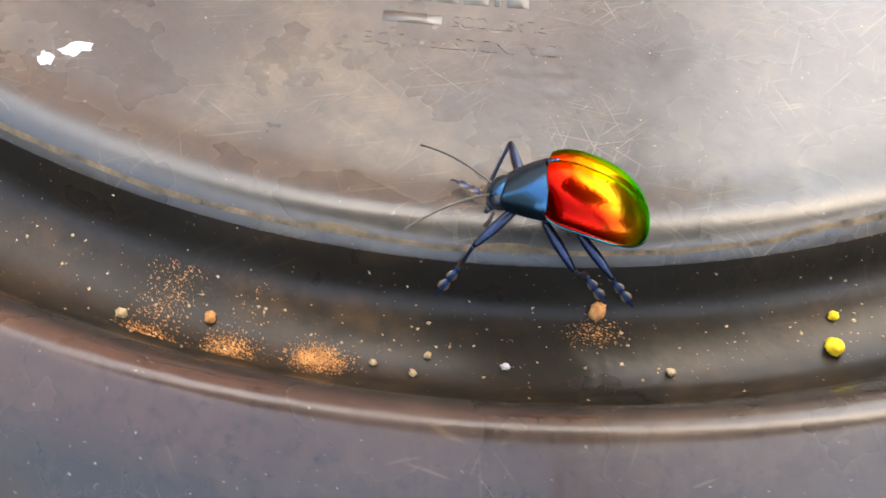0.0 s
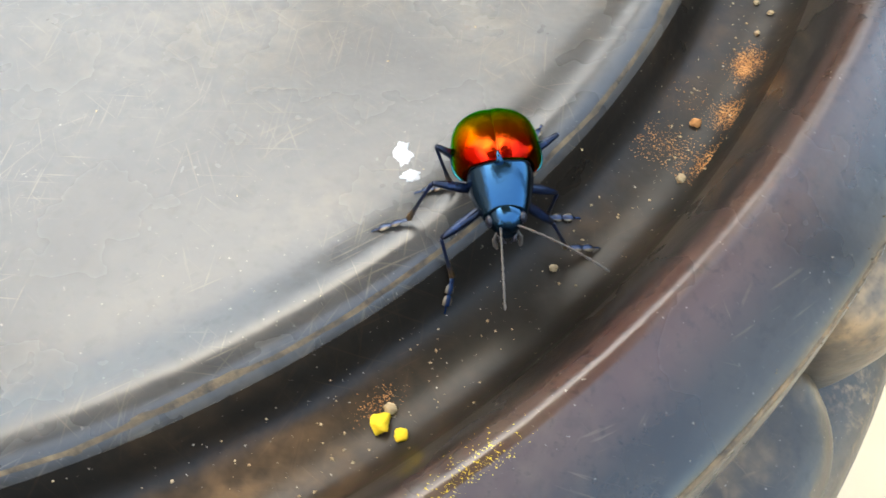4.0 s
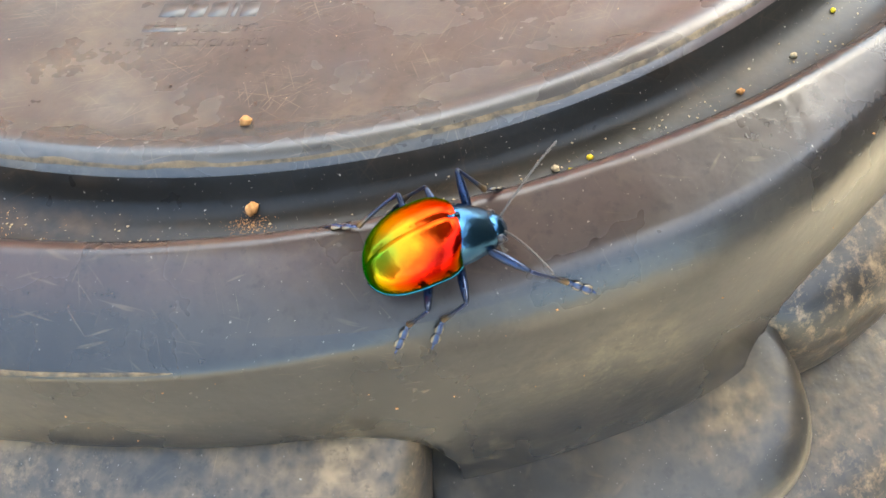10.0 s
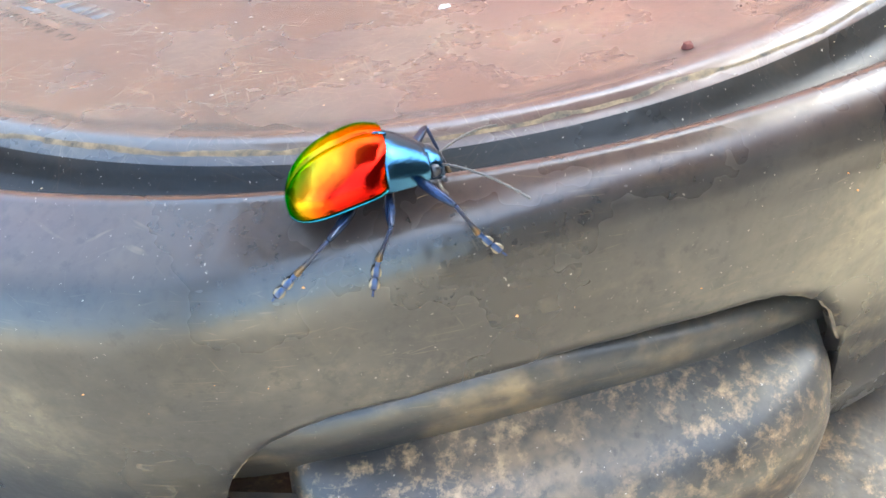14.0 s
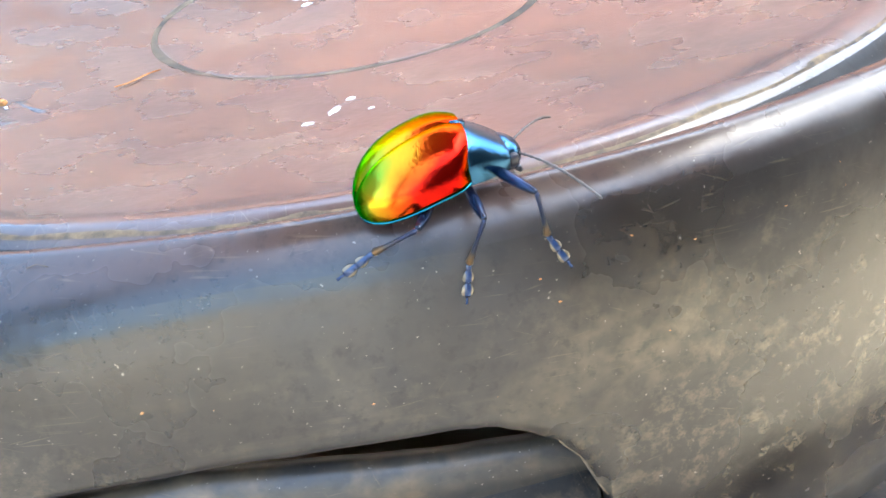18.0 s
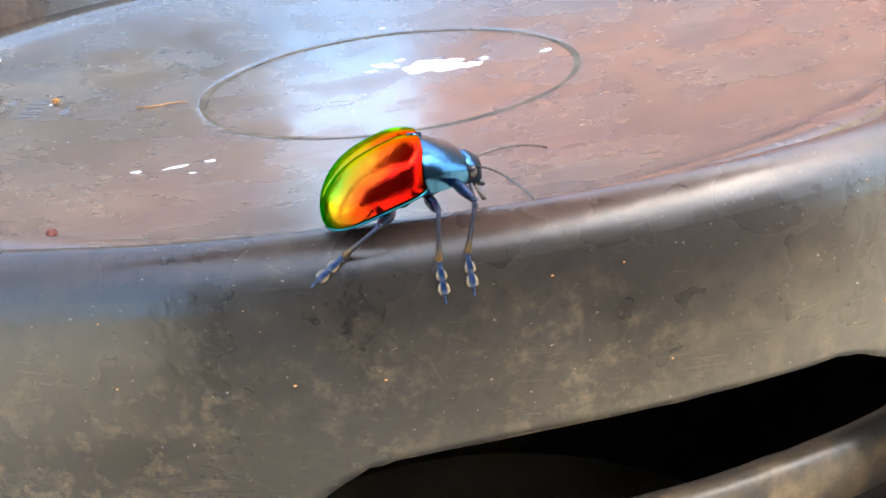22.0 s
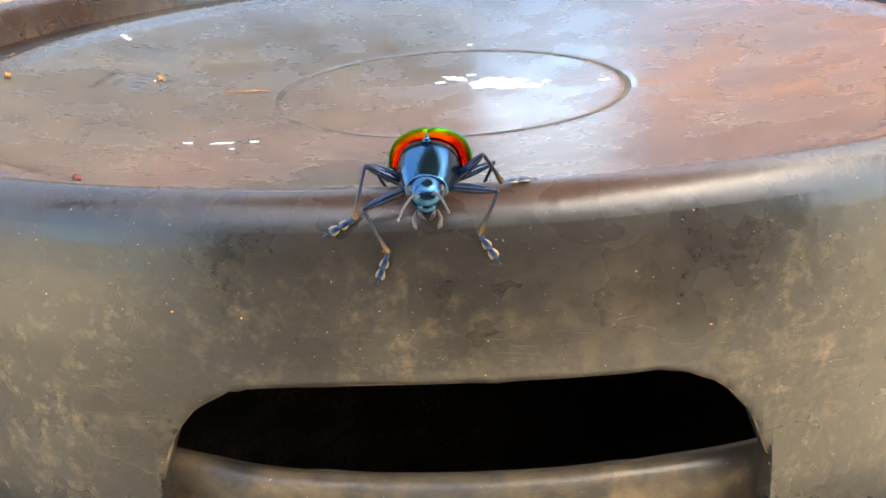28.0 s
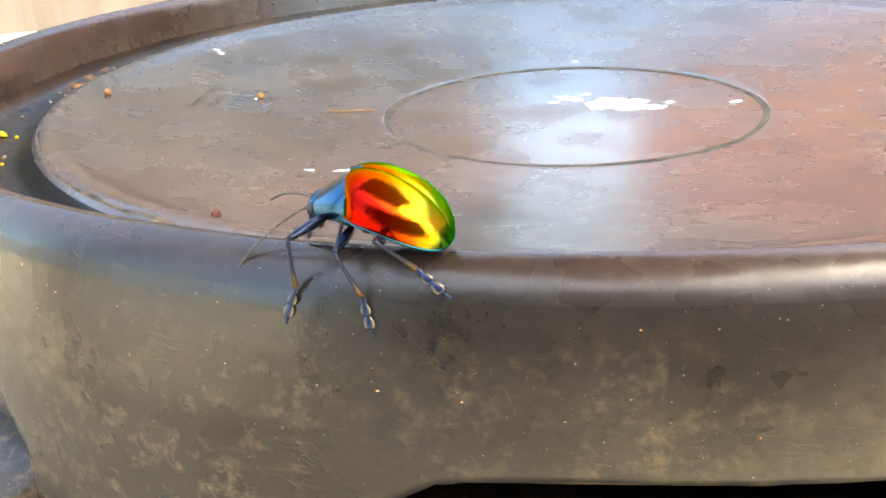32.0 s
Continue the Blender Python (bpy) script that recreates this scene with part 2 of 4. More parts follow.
def tube(bm, pts, radii, seg=8):
    """A round rod along points, closed at both ends."""
    rings, ref = [], Vector((0.13, 0.29, 0.95))
    for i, p in enumerate(pts):
        d = (Vector(pts[min(i + 1, len(pts) - 1)]) - Vector(pts[max(i - 1, 0)])).normalized()
        x = d.cross(ref).normalized()
        y = d.cross(x)
        rings.append([bm.verts.new(Vector(p) + (x * math.cos(2 * math.pi * k / seg) + y * math.sin(2 * math.pi * k / seg)) * radii[i]) for k in range(seg)])
    for r0, r1 in zip(rings, rings[1:]):
        for k in range(seg):
            bm.faces.new((r0[k], r0[(k + 1) % seg], r1[(k + 1) % seg], r1[k]))
    bm.faces.new(rings[0][::-1])
    bm.faces.new(rings[-1])


def ball(bm, centre, size, turn=None, u=20, v=12):
    m = Matrix.Translation(Vector(centre)) @ (turn or Matrix()) @ Matrix.Diagonal((*size, 1))
    bmesh.ops.create_uvsphere(bm, u_segments=u, v_segments=v, radius=1, matrix=m)


# ---- tub: a round black plastic tub turned upside down ----
R_EDGE, SAG = 112.5, -13.8
PROFILE = [(115.4, -0.75), (116.3, -1.75), (117.2, -2.85), (118.2, -3.7), (119.4, -4.2), (121, -4.35),
           (123, -4.2), (125.5, -3.6), (127.0, -2.4), (127.8, -0.6), (128.0, 0.0), (128.2, 0.7), (128.8, 3.2), (129.6, 6.4), (130.6, 8.7), (131.6, 9.9), (132.6, 10.3),
           (133.3, 10.15), (134.0, 9.8), (134.7, 9.25), (135.3, 8.6), (135.75, 7.95), (136.1, 7.3), (136.25, 7.0)]
OUTER = [(136.25, 7.0), (137.2, 4.0), (137.9, 1.0), (138.5, -2.4), (139.0, -5.6), (140.0, -15), (141.0, -26)]


def shoulder(az, z):
    """How far the side stands out beyond the profile: the worn tub is out of round."""
    d = (az + 185 + 180) % 360 - 180
    bend = smooth01(6.0, 27.0, d)
    out = smooth01(10.3, 4.6 + 3.4 * bend, z) * (1 - 0.3 * bend) + smooth01(10.3, 3.0, z) * 0.3 * bend
    return 7.0 * (1 - smooth01(29.0, 53.0, abs(d))) * out


def side_radius(az, z):
    base = np.interp(-z, [-10.3, -7.0, -5.6, -4.0, -2.5, -1.0, 2.4, 5.6, 15, 26, 60], [132.6, 136.25, 136.8, 137.2, 137.6, 137.9, 138.5, 139.0, 140.0, 141.0, 143.0])
    return base + shoulder(az, z)


def plate_z(r):
    return SAG * (1 - (r / R_EDGE) ** 2)


def revolve(profile, steps, wobble=None):
    verts, faces = [], []
    for i in range(steps):
        az = 360.0 * i / steps - 180
        c, s = math.cos(radians(az)), math.sin(radians(az))
        for r, z in profile:
            rr = r + (wobble(az, z) if wobble and r > 132.7 else 0)
            verts.append((rr * c * MM, rr * s * MM, z * MM))
    n = len(profile)
    for i in range(steps):
        j = (i + 1) % steps
        for k in range(n - 1):
            faces.append((i * n + k, i * n + k + 1, j * n + k + 1, j * n + k))
    return verts, faces


tub = empty("plastic_tub", label="upturned round tub of weathered black plastic with slotted sides", category="tub")

# base plate with the shallow ring groove round its middle
RING_R = 43.6
plate_prof = []
for r in [0.01] + list(np.linspace(4, 40, 10)) + [41.5, 42.4, 43.0, 43.6, 44.2, 44.8, 46] + list(np.linspace(50, 104, 16)) + [106.5]:
    dip = -0.35 * math.exp(-(((r - RING_R) / 0.7) ** 2))
    plate_prof.append((r, plate_z(r) + dip))
plate_prof += [(107.6, -1.05), (108.6, -0.6), (109.6, -0.1), (110.6, 0.32), (111.6, 0.58), (112.5, 0.66), (113.3, 0.56), (114.1, 0.24), (114.8, -0.2), (115.4, -0.75)]
v, f = revolve(plate_prof, 240)
base_plate = mesh_object("base_plate", v, f, M_TUB, tub)
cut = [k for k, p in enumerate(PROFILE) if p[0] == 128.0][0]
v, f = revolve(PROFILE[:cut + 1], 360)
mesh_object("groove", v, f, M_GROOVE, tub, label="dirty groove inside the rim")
v, f = revolve(PROFILE[cut:], 360, shoulder)
rim = mesh_object("rim", v, f, M_RIM, tub)

# side wall with eight rounded slots, posts between them
SLOT = [(-14.4, -26.0), (-14.3, -21.2), (-13.4, -15.6), (-12.6, -13.0), (-11.6, -11.0), (-10.4, -9.6), (-9.0, -8.8), (-4.5, -8.4),
        (0, -8.3), (4.5, -8.5), (9.0, -8.8), (10.4, -9.6), (11.6, -11.0), (12.6, -13.0), (13.4, -15.6), (14.3, -21.2), (14.4, -26.0)]
outline = []
for k in range(8):
    c = -270 + 45 * k
    foot = -38.0 if 3 <= k <= 6 else -26.0
    outline += [(c + a - (1.2 if k == 3 else 0.8 if k == 4 and a > 0 else 0), (z if z > -25 else (-38.0 if 4 <= k <= 6 or (k == 3 and a > 0) else -26.0)) - (0.5 if k in (3, 4) and z > -25 else 0)) for a, z in SLOT]
    outline += [(c + 14.4 + (16.2) * q / 6, foot) for q in range(1, 6)]
dense = []
for (a0, z0), (a1, z1) in zip(outline, outline[1:] + [(outline[0][0] + 360, outline[0][1])]):
    for q in range(3):
        chip = 0.28 * noise.noise((a0 * 1.3 + q * 0.7, z0 * 0.5, 4.0)) if z0 > -24 else 0
        dense.append((a0 + (a1 - a0) * q / 3, z0 + (z1 - z0) * q / 3 + chip))
LEVELS = [7.0, 6.2, 5.6, 5.0, 4.5, 4.0, 3.2, 2.4, 1.0, -1.0, -2.4, -4.0, -5.6, -7.0, -8.0, -8.6, -9.2, -10.0, -11.0, -12.5, -14.5, -17.0, -20.0, -24.0, -28.0, -33.0, -38.2]
cols = sorted({round(-284.4 + 0.6 * k, 3) for k in range(600)} | {round(a, 3) for a, z in dense if -284.4 <= a < 75.5})
low_az, low_z = [a for a, z in dense], [z for a, z in dense]
verts, faces, ROWS_W = [], [], len(LEVELS)
for az in cols:
    end = float(np.interp(az, low_az, low_z, period=360))
    for layer in (0, 1):
        for lev in LEVELS:
            zz = max(lev, end)
            rr = side_radius(az, zz) - 2.4 * layer - (0.4 * max(0, 1 - (zz - end) / 0.6) if layer == 0 else 0)
            verts.append((rr * MM * math.cos(radians(az)), rr * MM * math.sin(radians(az)), zz * MM))
for k in range(len(cols)):
    a, b = k * 2 * ROWS_W, ((k + 1) % len(cols)) * 2 * ROWS_W
    for q in range(ROWS_W - 1):
        za, zb = verts[a + q][2] - verts[a + q + 1][2], verts[b + q][2] - verts[b + q + 1][2]
        if za < 1e-7 and zb < 1e-7:
            continue
        outer = (a + q, a + q + 1, b + q + 1, b + q) if min(za, zb) > 1e-7 else ((a + q, a + q + 1, b + q) if za > zb else (a + q, b + q + 1, b + q))
        faces.append(outer)
        faces.append(tuple(i + ROWS_W for i in outer[::-1]))
    faces.append((a + ROWS_W - 1, a + 2 * ROWS_W - 1, b + 2 * ROWS_W - 1, b + ROWS_W - 1))
side = mesh_object("side_wall", verts, faces, M_RIM, tub)

M_LIP, nt, b = material("tan_dust", (0.3, 0.2, 0.1), 0.9)
nt.links.new(ramp(nt, noise_tex(nt, coords(nt), 400, 8, 0.7), [(0.36, (0.03, 0.025, 0.02)), (0.66, (0.2, 0.14, 0.075))]), b.inputs["Base Color"])
for k in range(8):
    c = -270 + 45 * k
    line = [(a, z) for a, z in dense if abs(a - c) < 14.6 and z > -24.5]
    bm = bmesh.new()
    tube(bm, [Vector((math.cos(radians(a)), math.sin(radians(a)), 0)) * (side_radius(a, z) - 0.75) * MM + Vector((0, 0, (z + 0.12) * MM)) for a, z in line],
         [(0.3 + 0.22 * noise.noise((a * 0.6, z * 0.3, 7.0))) * MM for a, z in line], 7)
    part("dust_line", bm, M_LIP, tub, "tan dust along the slot's lip")

# ---- the tub beneath it, with bulging lugs ----
lower = empty("lower_tub", label="second black plastic tub beneath with dusty bulging lugs", category="tub")
low_prof = [(126, -48), (134, -44), (141, -43), (150, -43.5), (160, -44.3), (166, -46.5), (169, -52), (174, -70), (182, -110), (192, -180), (206, -292), (202, -300)]
v, f = revolve(low_prof, 200)
body = mesh_object("body", v, f, M_LOW, lower)

# inner ring, seen through the slots, a little askew
def ring_top(az):
    return float(np.interp((az + 360) % 360, [0, 180, 210, 222, 235, 260, 284, 360], [-24, -21, -17.0, -14.5, -18.0, -24.5, -25.5, -24]))


verts, faces = [], []
for i in range(300):
    az = 1.2 * i
    c, s_, zt = math.cos(radians(az)), math.sin(radians(az)), ring_top(az)
    ragged = (0.5 + 0.7 * (1 - smooth01(14, 22, abs(az - 225)))) * max(0, noise.noise((az * 0.9, 2.0, 0.0)) + 0.4 * noise.noise((az * 2.7, 5.0, 0.0))) * smooth01(-160, -120, (az + 180) % 360 - 180)
    for dr, dz in ((-3.0, -7.5), (-2.8, -0.2 + ragged), (-1.2, 0.3 + ragged), (0.0, -0.4), (0.5, -3.0), (0.6, -7.5), (-0.5, -8.2)):
        r = 135.6 + dr + 5.5 * (1 - smooth01(29, 53, abs((az + 185 + 180) % 360 - 180)))
        verts.append((r * c * MM, r * s_ * MM, (zt + dz) * MM))
for i in range(300):
    for q in range(6):
        a, b = i * 7 + q, ((i + 1) % 300) * 7 + q
        faces.append((a, a + 1, b + 1, b))
mesh_object("inner_ring", verts, faces, M_LEDGE, lower)


def pillow(az0, az1, z_top, z_bot, r_in, bulge, mat, seed):
    """A puffed lug between two azimuths and two heights."""
    verts, faces, nu, nv = [], [], 40, 30
    for i in range(nu + 1):
        for j in range(nv + 1):
            u, w = 2 * i / nu - 1, 2 * j / nv - 1
            az, z = az0 + (az1 - az0) * (u + 1) / 2, z_top + (z_bot - z_top) * (w + 1) / 2
            e = (1 - abs(u) ** 5) ** 0.45 * (1 - abs(w) ** 3.2) ** 0.5
            rr = r_in + bulge * e + 0.25 * noise.noise((az * 0.2 + seed, z * 0.15, 1.0))
            verts.append((rr * MM * math.cos(radians(az)), rr * MM * math.sin(radians(az)), z * MM))
    for i in range(nu):
        for j in range(nv):
            k = i * (nv + 1) + j
            faces.append((k, k + 1, k + nv + 2, k + nv + 1))
    return mesh_object("lug", verts, faces, mat, lower)


for c in (-225, -180, -135):
    pillow(c - 14.0, c + 13.4, -10.5 if c < -140 else -22.0, -50, 140 if c < -140 else 136, 20.0 if c < -140 else 13.0, M_LOW, c)
for c in (-247.5, -202.5, -157.5):
    pillow(c - 10.5, c + 10.5, -26.0, -46, 142, 20.0, M_LEDGE, c)


# ---- on the tub: lettering, marks, dirt ----
def top_z(r):
    pts = plate_prof + PROFILE
    return float(np.interp(r, [p[0] for p in pts], [p[1] for p in pts]))


def spot(x, y, lift=0.0):
    """A place on the tub's upper side, from plan millimetres, with the surface's tilt."""
    r, az = math.hypot(x, y), math.atan2(y, x)
    slope = (top_z(r + 0.3) - top_z(r - 0.3)) / 0.6
    n = Vector((-slope * math.cos(az), -slope * math.sin(az), 1)).normalized()
    q = Vector((0, 0, 1)).rotation_difference(n)
    return Matrix.Translation(Vector((x, y, top_z(r) + lift)) * MM) @ q.to_matrix().to_4x4()


# brown dirt line in the ring groove
m, nt, b = material("brown_dirt", (0.09, 0.065, 0.035), 0.9)
nt.links.new(ramp(nt, noise_tex(nt, coords(nt), 120, 5), [(0.35, (0.025, 0.02, 0.013)), (0.7, (0.11, 0.085, 0.05))]), b.inputs["Base Color"])
M_DIRT = m
verts, faces = [], []
for i in range(240):
    az = radians(1.5 * i)
    w = 0.75 + 0.5 * noise.noise((math.cos(az) * 3, math.sin(az) * 3, 0.5))
    for r in (RING_R - w, RING_R, RING_R + w):
        verts.append((r * math.cos(az) * MM, r * math.sin(az) * MM, (plate_z(r) - (0.10 if r == RING_R else 0.22 * math.exp(-((w / 0.9) ** 2)) - 0.04)) * MM))
for i in range(240):
    for q in (0, 1):
        a, b2 = 3 * i + q, 3 * ((i + 1) % 240) + q
        faces.append((a, b2, b2 + 1, a + 1))
mesh_object("ring_dirt", verts, faces, M_DIRT, tub, label="brown dirt line in the ring groove")


# sandy line along the outer edge of the base plate
verts, faces = [], []
for i in range(360):
    az = radians(i)
    c, s_ = math.cos(az), math.sin(az)
    lump_in, lump_out = noise.noise((c * 9, s_ * 9, 0.7)) + 0.6 * noise.noise((c * 30, s_ * 30, 1.7)), noise.noise((c * 11, s_ * 11, 5.7)) + 0.6 * noise.noise((c * 34, s_ * 34, 2.7))
    r0, r1 = 113.7 - 0.5 * lump_in, 115.0 + 0.7 * lump_out
    for r in (r0, (r0 + r1) / 2, max(r1, r0 + 0.3)):
        verts.append(Vector((r * c, r * s_, top_z(r) + (0.05 if r0 < r < r1 else -0.03))) * MM)
for i in range(360):
    for q in (0, 1):
        a, b2 = 3 * i + q, 3 * ((i + 1) % 360) + q
        faces.append((a, a + 1, b2 + 1, b2))
mesh_object("edge_dirt", verts, faces, M_LIP, tub, label="sandy dirt line along the base plate's edge")


def lettering(text, x, y0, y1, height):
    cu = bpy.data.curves.new("lettering", "FONT")
    cu.body, cu.extrude, cu.size = text, 0.03, 1.0
    tmp = new("lettering", cu)
    bpy.context.view_layer.update()
    me = bpy.data.meshes.new_from_object(tmp.evaluated_get(bpy.context.evaluated_depsgraph_get()))
    bpy.data.objects.remove(tmp)
    xs, ys = [v.co.x for v in me.vertices], [v.co.y for v in me.vertices]
    kx, ky = (y1 - y0) / (max(xs) - min(xs)), height / (max(ys) - min(ys))
    for v in me.vertices:
        px, py = (v.co.x - min(xs)) * kx + y0, (v.co.y - min(ys)) * ky
        wx, wy = x - py, px
        v.co = Vector((wx, wy, plate_z(math.hypot(wx, wy)) + (0.06 if v.co.z > 0 else -0.1))) * MM
    me.materials.append(M_TUB)
    ob = new("lettering", me)
    ob.parent = tub
    ob["label"] = "raised moulded lettering"


lettering("CIA. INDUSTRIAL DE", -86.9, -8.0, 13.0, 1.9)
lettering("PLASTICOS", -83.3, -6.6, 3.8, 1.9)


def raised_bar(name, x0, x1, y0, y1, h=0.05):
    bm = bmesh.new()
    bmesh.ops.create_cube(bm, size=1)
    for v in bm.verts:
        wx, wy = (x0 + x1) / 2 + v.co.x * (x1 - x0), (y0 + y1) / 2 + v.co.y * (y1 - y0)
        v.co = Vector((wx, wy, plate_z(math.hypot(wx, wy)) + (h if v.co.z > 0 else -0.2))) * MM
    bmesh.ops.bevel(bm, geom=bm.edges[:], offset=0.08 * MM, segments=1, affect="EDGES")
    part(name, bm, M_TUB, tub)


raised_bar("lettering_bar", -85.2, -83.4, 4.8, 11.4)
for y0, y1 in ((-4.8, -2.2), (-1.6, -0.8), (-0.2, 2.6), (3.2, 5.6), (6.2, 10.0)):
    raised_bar("emblem_bar", -81.4, -77.6, y0, y1, 0.07)
raised_bar("lettering_bar", -73.6, -72.0, -3.0, 9.0)
# crumbs of dry soil and yellow pollen
CRUMB = {}
for key, c0, c1 in (("orange", (0.30, 0.12, 0.03), (0.55, 0.27, 0.09)), ("yellow", (0.62, 0.40, 0.01), (0.85, 0.62, 0.03)), ("tan", (0.26, 0.18, 0.09), (0.46, 0.36, 0.21)),
                    ("red", (0.09, 0.02, 0.015), (0.16, 0.05, 0.03)), ("white", (0.4, 0.41, 0.41), (0.62, 0.62, 0.61))):
    m, nt, b = material(key + "_crumb", c0, 0.85)
    nt.links.new(ramp(nt, noise_tex(nt, coords(nt), 900, 5), [(0.35, c0), (0.65, c1)]), b.inputs["Base Color"])
    CRUMB[key] = m
NAMES = {"orange": "crumb of orange dry soil lying on the tub", "yellow": "clump of bright yellow pollen lying on the tub", "tan": "small tan grain of soil lying on the tub",
         "red": "dark red-brown seed lying on the tub", "white": "small white grain lying on the tub"}


def lump(bm, size, seed, flat=0.75):
    bmesh.ops.create_icosphere(bm, subdivisions=3, radius=1)
    for v in bm.verts:
        k = 1 + 0.35 * noise.noise(v.co * 1.7 + Vector((seed, 0, 0))) + 0.18 * noise.noise(v.co * 4.5 + Vector((0, seed, 0)))
        v.co = Vector((v.co.x * k, v.co.y * k * 0.85, v.co.z * k * flat)) * size


def crumb(kind, x, y, size, seed):
    bm = bmesh.new()
    lump(bm, size * MM, seed)
    ob = part("crumb", bm, CRUMB[kind])
    ob.matrix_world = spot(x, y, size * 0.5) @ pose(0, 0, 0, 0, 0, seed * 40)
    tagged(ob, NAMES[kind], "crumb", "crumbs on the tub")


for k, row in enumerate([("orange", -75.6, 6.9, 0.85), ("white", -76.2, 4.2, 0.42), ("orange", -106.4, -9.3, 0.85), ("orange", -118.0, -11.4, 0.85), ("orange", -121.2, 23.1, 0.6),
                         ("tan", -121.6, 30.8, 0.55), ("white", -123.7, -3.3, 0.38), ("yellow", -116.4, -33.4, 0.5), ("yellow", -119.6, -32.8, 0.9), ("yellow", -112.0, -49.5, 0.55),
                         ("yellow", -109.6, -51.8, 0.4), ("red", -57.1, -91.0, 0.75), ("yellow", -78.5, -91.5, 0.5), ("yellow", -84.8, -85.0, 0.4), ("tan", -93.0, -78.5, 0.45),
                         ("yellow", -104.0, 66.5, 1.0), ("yellow", -106.2, 66.8, 0.7), ("tan", -104.2, 64.9, 0.6), ("tan", -113.0, 45.6, 0.45), ("tan", -111.4, -47.6, 0.5),
                         ("orange", -99.2, -71.0, 0.5), ("tan", -123.2, 3.6, 0.36), ("tan", -125.0, 4.8, 0.36), ("tan", -124.3, 8.3, 0.34), ("tan", -123.1, -17.9, 0.42)]):
    crumb(*row, k + 1)


def fleck(x, y, a, b, turn, seed, label="dried white splash on the tub's base"):
    """A thin dried splash."""
    bm = bmesh.new()
    n, rings = 40, ((1.0, 0.0), (0.86, 0.10), (0.5, 0.16))
    loops = []
    for f, h in rings:
        loop = []
        for i in range(n):
            t = 2 * math.pi * i / n
            k = f * (1 + 0.5 * noise.noise((math.cos(t) * 1.9 + seed, math.sin(t) * 1.9, 0)) + 0.24 * noise.noise((math.cos(t) * 4, math.sin(t) * 5 + seed, 3)))
            px, py = a * k * math.cos(t), b * k * math.sin(t)
            c, s = math.cos(radians(turn)), math.sin(radians(turn))
            wx, wy = x + px * c - py * s, y + px * s + py * c
            loop.append(bm.verts.new(Vector((wx, wy, top_z(math.hypot(wx, wy)) + h - (0.05 if f == 1.0 else 0))) * MM))
        loops.append(loop)
    for l0, l1 in zip(loops, loops[1:]):
        for i in range(n):
            bm.faces.new((l0[i], l0[(i + 1) % n], l1[(i + 1) % n], l1[i]))
    bm.faces.new(loops[-1])
    ob = part("splash", bm, CRUMB["white"])
    tagged(ob, label, "splash", "white splashes")


for k, row in enumerate([(-94.5, 41.0, 1.7, 0.9, -60, ), (-96.6, 43.4, 1.0, 0.8, 20), (-52.5, -51.2, 0.9, 0.8, 0), (-46.2, -49.6, 2.3, 0.8, 30), (-40.5, -47.0, 0.9, 0.75, 0), (-43.0, -55.0, 0.6, 0.4, 0),
                         (38.6, 0.0, 1.5, 1.3, 0), (6.1, 49.3, 1.0, 0.9, 0), (12.5, 8.0, 8.6, 5.6, -28), (1.5, 15.5, 3.8, 2.0, -40), (21.0, 3.0, 2.6, 2.2, 0), (-3.0, 12.5, 1.5, 0.9, 0), (5.5, 18.5, 1.4, 1.0, 30), (24.5, 6.0, 1.2, 1.5, 0)]):
    fleck(*row, 3.7 * k)

# a thin dry stem on the base
bm = bmesh.new()
stem = [Vector((-47 - 2.2 * k, 3 - 0.55 * k + 0.5 * math.sin(k * 1.3), 0)) for k in range(6)]
tube(bm, [Vector((p.x, p.y, plate_z(math.hypot(p.x, p.y)) + 0.3)) * MM for p in stem], [0.16 * MM] * 6, 6)
tagged(part("dry_stem", bm, CRUMB["orange"]), "thin curved orange stem of dry grass", "stem")

# loose grains in the groove and rust dust
rng = random.Random(4)


def grains(name, label, mat, count, place, lo, hi):
    verts, faces = [], []
    octa = [(1, 0, 0), (-1, 0, 0), (0, 1, 0), (0, -1, 0), (0, 0, 1), (0, 0, -1)]
    tri = [(0, 2, 4), (2, 1, 4), (1, 3, 4), (3, 0, 4), (2, 0, 5), (1, 2, 5), (3, 1, 5), (0, 3, 5)]
    for _ in range(count):
        x, y, up = place()
        s, a = lo + (hi - lo) * rng.random() ** 3, rng.random() * 6.28
        k = len(verts)
        for px, py, pz in octa:
            sx, sy, sz = s * rng.uniform(0.7, 1.3), s * rng.uniform(0.5, 1.0), s * 0.5
            verts.append(Vector((x + (px * sx) * math.cos(a) - py * sy * math.sin(a), y + px * sx * math.sin(a) + py * sy * math.cos(a), up + pz * sz + 0.3 * s)) * MM)
        faces += [(k + i, k + j, k + l) for i, j, l in tri]
    ob = mesh_object(name, verts, faces, mat, smooth=False)
    tagged(ob, label, "soil", kind="stuff")


def in_groove():
    r, a = rng.gauss(122.5, 2.6), radians(rng.uniform(60, 290))
    r = min(127, max(116, r))
    return r * math.cos(a), r * math.sin(a), top_z(r)


def on_plate():
    r, a = 112 * math.sqrt(rng.random()), radians(rng.uniform(0, 360))
    return r * math.cos(a), r * math.sin(a), top_z(r)


def near(cx, cy, sx, sy):
    def place():
        az, r = math.atan2(cy, cx) + rng.gauss(0, sy) / 125, math.hypot(cx, cy) + rng.gauss(0, sx)
        if not 117.5 < r < 126.8:
            r = rng.uniform(119, 125)
        return r * math.cos(az), r * math.sin(az), top_z(r)
    return place


